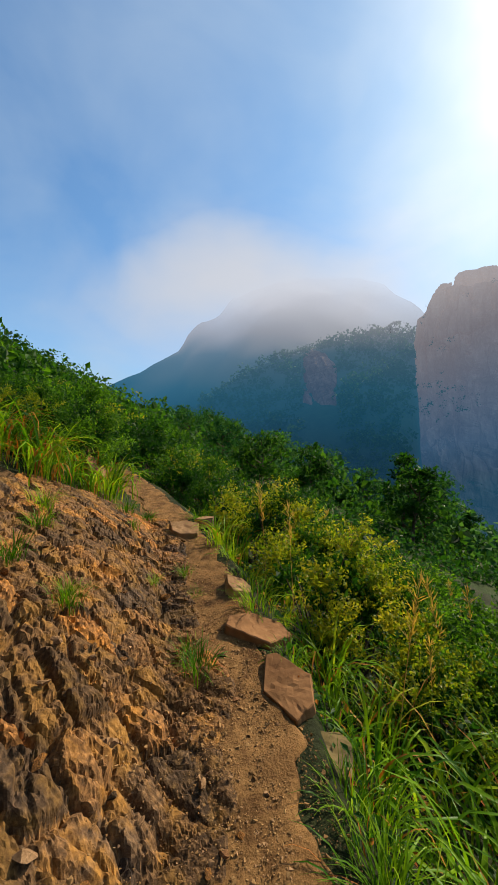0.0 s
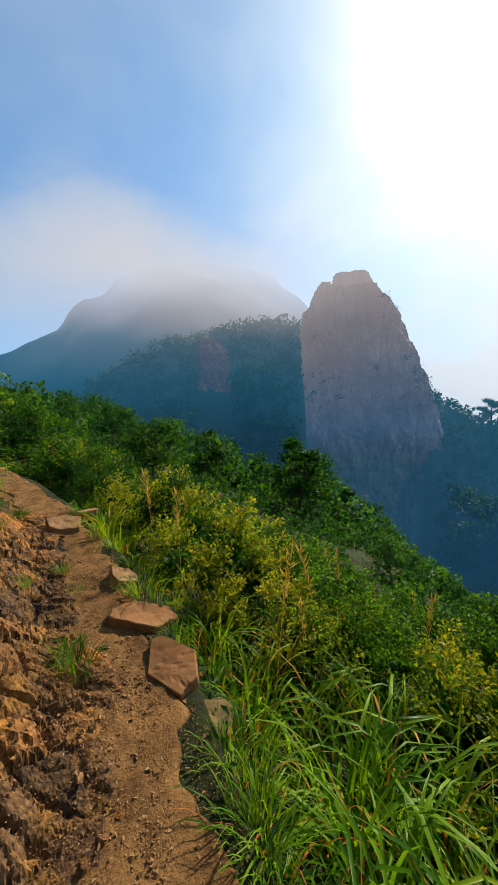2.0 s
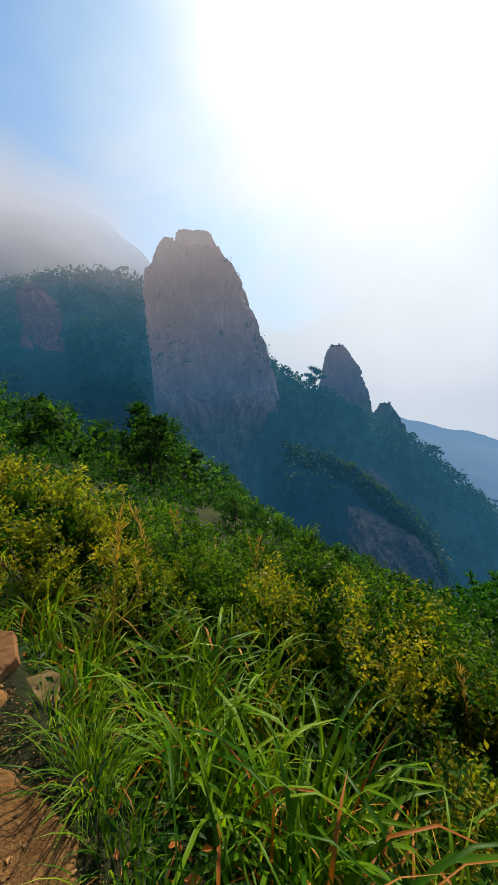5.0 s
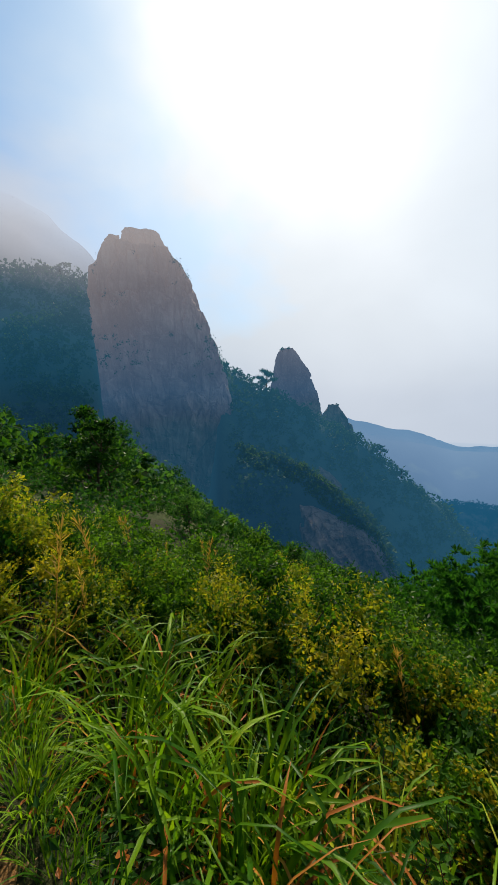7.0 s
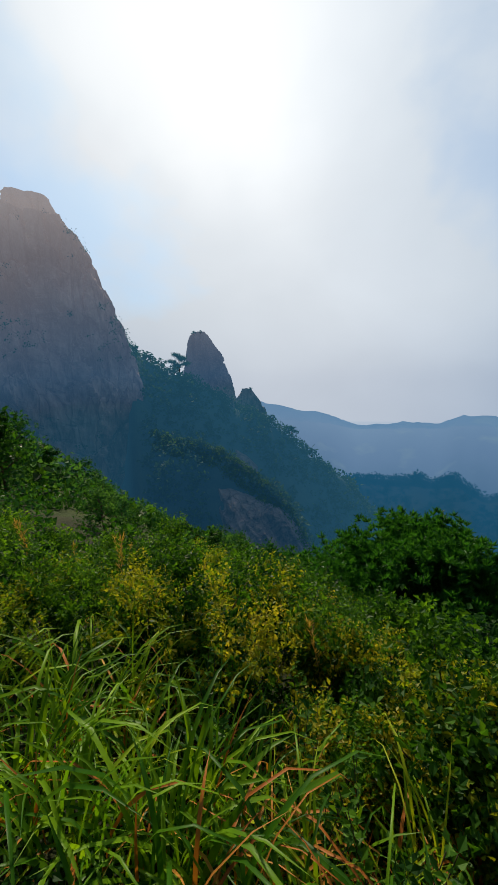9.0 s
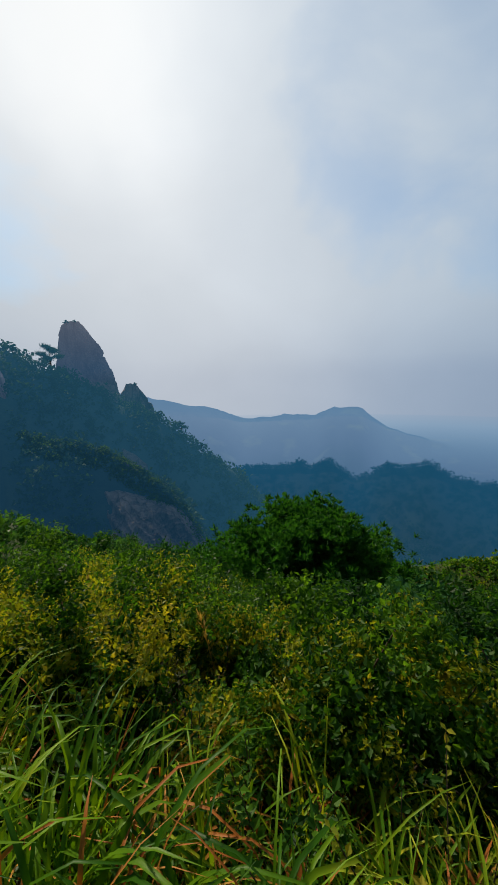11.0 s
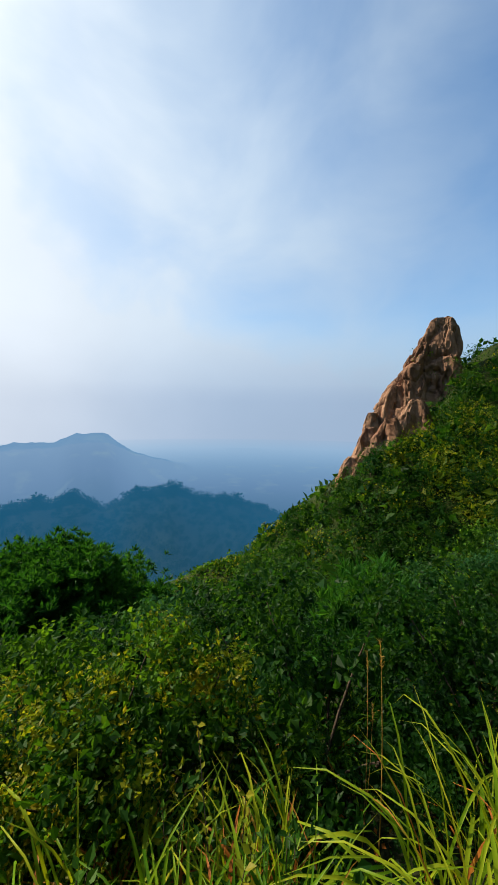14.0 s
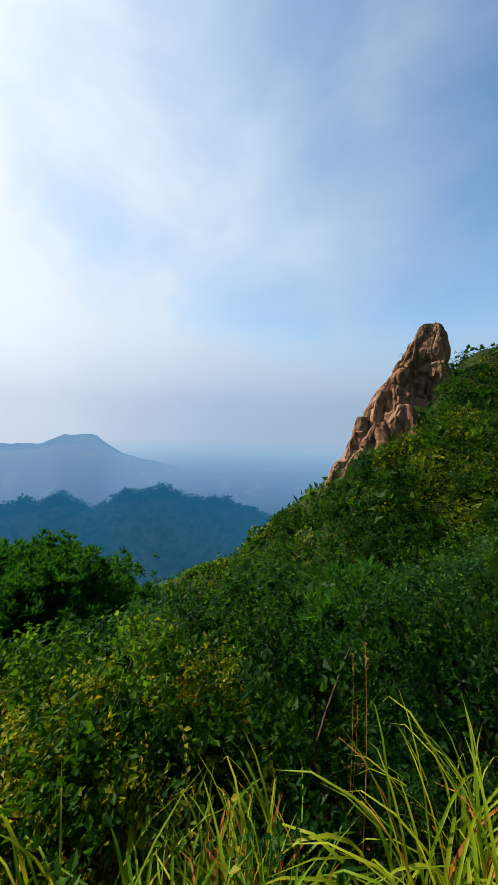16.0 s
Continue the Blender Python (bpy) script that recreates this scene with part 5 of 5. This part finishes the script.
def bed_z(x, y):
    """Height of the rock bed, or of the ground where there is none."""
    ys, ss, z = bed
    s = x - float(path_x(y))
    if not (ys[0] < y < ys[-1] and ss[-1] < s < ss[0]):
        return ground_z(x, y)
    i = int(np.searchsorted(ys, y))
    j = int(np.searchsorted(-ss, -s))
    return max(float(z[min(i, len(ys) - 1), min(j, len(ss) - 1)]), ground_z(x, y))


def hull(seed, squash=(1, 1, 1), n=13, mat=None, name="stone"):
    """A broken angular stone of about unit size."""
    rng = np.random.RandomState(seed)
    bm = bmesh.new()
    for i in range(n):
        d = Vector(rng.normal(0, 1, 3)).normalized() * rng.uniform(0.75, 1.0)
        bm.verts.new((d.x * squash[0] * 0.5, d.y * squash[1] * 0.5, d.z * squash[2] * 0.5))
    out = bmesh.ops.convex_hull(bm, input=bm.verts)
    bmesh.ops.delete(bm, geom=[g for g in out["geom_interior"] if isinstance(g, bmesh.types.BMVert)], context="VERTS")
    me = bpy.data.meshes.new(name)
    bm.to_mesh(me)
    bm.free()
    me.materials.append(mat)
    return me


rng = np.random.RandomState(77)
stone_meshes = [hull(100 + i, (1.3, 0.85, 0.6 + 0.1 * (i % 3)), 14, (BEDROCK, STONE_TAN, BEDROCK, STONE_RED)[i % 4]) for i in range(12)]
count = 0
while count < 260:
    y = float(rng.uniform(0.6, 5.4)) if count < 90 else float(rng.uniform(0.7, 3.4))
    s = float(rng.uniform(-2.6, 0.05))
    if s < -5.6 + 1.04 * y:
        continue
    x = s + float(path_x(y))
    size = float(rng.uniform(0.02, 0.05) if rng.rand() < 0.85 else rng.uniform(0.05, 0.1))
    ob = new("loose_stone", stone_meshes[rng.randint(len(stone_meshes))])
    ob.matrix_basis = pose(x, y, bed_z(x, y) + size * 0.12, rng.uniform(-25, 25), rng.uniform(-25, 25), rng.uniform(0, 360)) @ Matrix.Scale(size, 4)
    tagged(ob, "small angular brown stone lying on the bedrock", "stone", "loose stones on the bedrock")
    count += 1


GRIT = earth_material("path_grit", (0.08, 0.042, 0.015), (0.2, 0.11, 0.04), (0.34, 0.2, 0.08), 30, 0.004)


def gravel():
    """Grit and pebbles trodden into the path: too many to count."""
    rng = np.random.RandomState(5)
    V, F = [], []
    base = 0
    shapes = []
    for k in range(10):
        me = hull(300 + k, (1.2, 0.9, 0.65), 8, GRIT)
        v = np.array([tuple(q.co) for q in me.vertices])
        f = np.array([tuple(p.vertices) for p in me.polygons])
        shapes.append((v, f))
        bpy.data.meshes.remove(me)
    idx = []
    many = 12000
    yy = np.where(rng.rand(many) < 0.8, rng.uniform(0.4, 3.6, many), rng.uniform(3.4, 6.8, many))
    ss = np.where(rng.rand(many) < 0.75, rng.normal(0.08, 0.19, many), rng.uniform(-0.6, 0.45, many))
    xx = ss + path_x(yy)
    ground = height(xx, yy)
    for x, y, s, z in zip(xx, yy, ss, ground):
        if s > 0.38:
            continue
        if s < 0.03:
            z = bed_z(x, y)
        size = rng.uniform(0.006, 0.014) if rng.rand() < 0.92 else rng.uniform(0.014, 0.032)
        v, f = shapes[rng.randint(len(shapes))]
        a = rng.uniform(0, 6.28)
        rot = np.array([[math.cos(a), -math.sin(a), 0], [math.sin(a), math.cos(a), 0], [0, 0, 1]])
        V.append((v * size) @ rot.T + np.array([x, y, z + 0.01 + size * 0.1]))
        F.append(f + base)
        idx.append(np.full(len(f), 0 if rng.rand() < 0.72 else rng.choice(3, p=[0, 0.75, 0.25])))
        base += len(v)
    me = quick_mesh("gravel", np.concatenate(V), np.concatenate(F), [GRIT, STONE_TAN, BEDROCK], np.concatenate(idx))
    return tagged(new("gravel", me), "loose brown grit and pebbles on the path", "gravel", kind="stuff")


gravel()


def flat_stone(name, label, seed, lx, ly, thick, mat):
    """A broken slab of path stone with worn, bevelled edges."""
    rng = np.random.RandomState(seed)
    bm = bmesh.new()
    n = 6
    ring = []
    tilt = rng.uniform(-0.5, 0.5, 2)
    for i in range(n):
        a = 2 * math.pi * (i + rng.uniform(-0.32, 0.32)) / n
        k = rng.uniform(0.84, 1.14)
        px, py = math.cos(a) * lx / 2 * k * 1.08, math.sin(a) * ly / 2 * k * 1.08
        ring.append(bm.verts.new((px, py, thick * (tilt[0] * px / lx + tilt[1] * py / ly) + rng.uniform(-0.06, 0.06) * thick)))
    face = bm.faces.new(ring)
    got = bmesh.ops.extrude_face_region(bm, geom=[face])
    for v in got["geom"]:
        if isinstance(v, bmesh.types.BMVert):
            v.co.z -= thick
            v.co.x *= 1.03
            v.co.y *= 1.03
    bmesh.ops.recalc_face_normals(bm, faces=bm.faces)
    bmesh.ops.bevel(bm, geom=[e for e in bm.edges], offset=min(lx, ly) * 0.022, segments=1, profile=0.6, affect="EDGES")
    bmesh.ops.triangulate(bm, faces=bm.faces)
    for cuts in (1, 1, 1):
        long_edges = [e for e in bm.edges if e.calc_length() > 0.022]
        bmesh.ops.subdivide_edges(bm, edges=long_edges, cuts=cuts)
        bmesh.ops.triangulate(bm, faces=[f for f in bm.faces if len(f.verts) > 3])
    bm.normal_update()
    for v in bm.verts:
        chip = blocky(v.co.x * 9 + seed, v.co.y * 9, 2.5)
        d = 0.3 * noise.fractal(v.co * 14 + Vector((seed, 0, 0)), 1.0, 2.0, 4) + 0.35 * chip
        v.co += v.normal * d * 0.014
    me = bpy.data.meshes.new(name)
    bm.to_mesh(me)
    bm.free()
    me.materials.append(mat)
    return tagged(new(name, me), label, "stone", "stones edging the path")


for label, seed, x, y, lx, ly, thick, mat, dz, rx, ry, rz in (
    ("pale tan boulder with a flat top beside the path", 1, -0.05, 3.1, 0.24, 0.28, 0.12, STONE_TAN, 0.07, 8, 10, 30),
    ("broad flat reddish slab at the edge of the path", 2, 0.1, 2.58, 0.48, 0.32, 0.07, STONE_RED, 0.045, 6, 6, -20),
    ("tilted tan slab at the edge of the path", 3, 0.25, 2.06, 0.26, 0.46, 0.07, STONE_RED, 0.06, 8, -14, 18),
    ("mossy stone among grass beside the path", 4, 0.46, 1.74, 0.17, 0.28, 0.14, STONE_MOSS, 0.04, 5, 18, 10),
    ("flat tan step stone beside the path", 5, -0.75, 4.35, 0.4, 0.3, 0.16, STONE_TAN, 0.1, 4, 3, -30),
    ("small tan step stone under the grass", 6, -0.52, 4.62, 0.26, 0.2, 0.12, STONE_TAN, 0.12, 3, 4, 15),
    ("upright reddish-brown rock above the bedrock", 7, -2.05, 4.85, 0.3, 0.26, 0.42, STONE_RED, 0.3, 12, 8, 40),
    ("flat worn stone lying across the path", 8, -2.3, 6.9, 0.5, 0.3, 0.1, BEDROCK, 0.06, 2, 2, 60),
):
    st = flat_stone("path_stone", label, seed, lx, ly, thick, mat)
    st.matrix_basis = pose(x, y, bed_z(x, y) + dz, rx, ry, rz)

# tufts that grow in the joints of the bedrock
for x, y, size in ((-0.26, 2.14, 0.8), (-0.34, 2.3, 0.6), (-1.06, 2.18, 0.7), (-1.1, 2.26, 0.5), (-1.53, 2.34, 0.9), (-0.55, 3.3, 0.5), (-0.75, 3.0, 0.4), (-1.65, 2.9, 0.8), (-1.8, 3.2, 0.9), (-0.4, 3.0, 0.4), (-1.25, 4.0, 0.6), (-1.5, 4.5, 0.9), (-1.3, 4.75, 0.8)):
    c = copy_thing(clumps["fine"], Matrix())
    c.matrix_basis = pose(x, y, bed_z(x, y) - 0.01, 0, 0, x * 997) @ Matrix.Scale(size, 4)
for x, y, size, kind in ((-2.3, 3.95, 0.75, "big"), (-2.55, 3.8, 0.8, "dry"), (-2.1, 4.2, 0.9, "mid"), (-2.75, 4.1, 0.8, "big"), (-1.95, 4.5, 0.8, "mid"), (-2.45, 4.4, 0.75, "big"), (-2.9, 3.7, 0.8, "low"), (-2.2, 4.0, 0.7, "dry")):
    c = copy_thing(clumps[kind], Matrix())
    c.matrix_basis = pose(x, y, ground_z(x, y) - 0.02, 0, 0, x * 997) @ Matrix.Scale(size, 4)


# ---- stalks and herbs ----


def stalk(name, label, seed, h, mat, plume):
    rng = np.random.RandomState(seed)
    root = tagged(new(name), label, "grass stalk")
    bend = rng.uniform(0.05, 0.14) * h
    line = [((bend * (i / 6) ** 2, 0, h * i / 6 - 0.05), 0.0035 * (1 - 0.6 * i / 6)) for i in range(7)]
    v, f = tubes([line], 4)
    part("stem", quick_mesh("stem", v, f, [mat], smooth=True), root)
    n = 46
    t = rng.uniform(1 - plume, 1.0, n)
    P = np.stack([bend * t ** 2, np.zeros(n), h * t - 0.05], 1)
    A = np.stack([rng.normal(0, 0.5, n), rng.normal(0, 0.5, n), np.full(n, 1.0)], 1)
    L = (0.09 if plume > 0.2 else 0.03) * rng.uniform(0.5, 1.2, n)
    v, f = leaf_quads(P, A, rng.normal(0, 1, (n, 3)), L, L * 0.1)
    part("seed_head", quick_mesh("seed_head", v, f, [mat]), root, "feathery dry seed head")
    return root


def herb(name, label, seed, h, leaf, n, mat):
    """A few upright stems with broad leaves in pairs."""
    rng = np.random.RandomState(seed)
    root = tagged(new(name), label, "herb")
    strands, P, A = [], [], []
    for k in range(6):
        tip = np.array([rng.normal(0, 0.16), rng.normal(0, 0.16), h * rng.uniform(0.7, 1.1)])
        foot = np.array([rng.normal(0, 0.04), rng.normal(0, 0.04), -0.05])
        strands.append([(tuple(foot + (tip - foot) * i / 4), 0.005 * (1 - 0.15 * i)) for i in range(5)])
        for q in np.linspace(0.35, 1.0, n):
            for side in (0, math.pi):
                a = q * 9 + side + rng.normal(0, 0.3)
                P.append(foot + (tip - foot) * q)
                A.append((math.cos(a), math.sin(a), rng.uniform(0.1, 0.7)))
    P, A = np.array(P), np.array(A)
    L = leaf * rng.uniform(0.6, 1.2, len(P))
    v, f = leaf_quads(P, A, np.array([0, 0, 1.0]) + rng.normal(0, 0.3, P.shape), L, L * 0.6)
    v2, f2 = tubes(strands, 4)
    kind = np.concatenate([np.zeros(len(f), int), np.ones(len(f2), int)])
    part("foliage", quick_mesh("foliage", np.vstack([v, v2]), np.vstack([f, f2 + len(v)]), [mat, BARK], kind), root)
    return root


DRY = leaf_material("dry_straw", [(0.0, (0.22, 0.12, 0.03)), (0.5, (0.36, 0.24, 0.06)), (1.0, (0.48, 0.36, 0.12))], 0.3, 0.6)
stalks = {
    "gold": stalk("grass_stalk", "tall golden grass stalk with a feathery seed head", 61, 1.15, DRY, 0.3),
    "thin": stalk("grass_stalk", "thin dry brown stalk standing above the shrubs", 62, 1.5, DRY, 0.1),
}
spots = [(1.76, -2.04, "thin"), (1.86, -1.98, "thin"), (1.95, -2.1, "thin"), (1.55, 2.6, "gold"), (1.2, 2.3, "gold"), (0.95, 2.2, "gold")]
for x, y in scatter(rng, 34, 2, 95, 2.4, 7, lambda x, y: side_of_path(x, y) > 0.7, lambda r: 0.25):
    spots.append((x, y, "gold"))
place_all(stalks, spots, rng, "dry grass stalks on the slope", 0.75, 1.2, 0.02)
herbs = {
    "broad": herb("herb", "broad-leaved green herb among the grass", 71, 0.7, 0.055, 9, LEAF_GREEN),
    "pale": herb("herb", "pale green herb with small leaves", 72, 0.7, 0.045, 11, LEAF_YELLOW),
}
spots = [(1.75, 0.25, "broad"), (1.65, -0.15, "broad"), (1.9, 0.0, "broad"), (1.6, -0.9, "pale"), (1.5, -1.1, "broad")]
for x, y in scatter(rng, 14, 55, 125, 1.8, 3.0, lambda x, y: side_of_path(x, y) > 0.9, lambda r: 0.3):
    spots.append((x, y, rng.choice(["broad", "pale"], p=[0.65, 0.35])))
place_all(herbs, spots, rng, "herbs among the grass", 0.8, 1.2, 0.02)
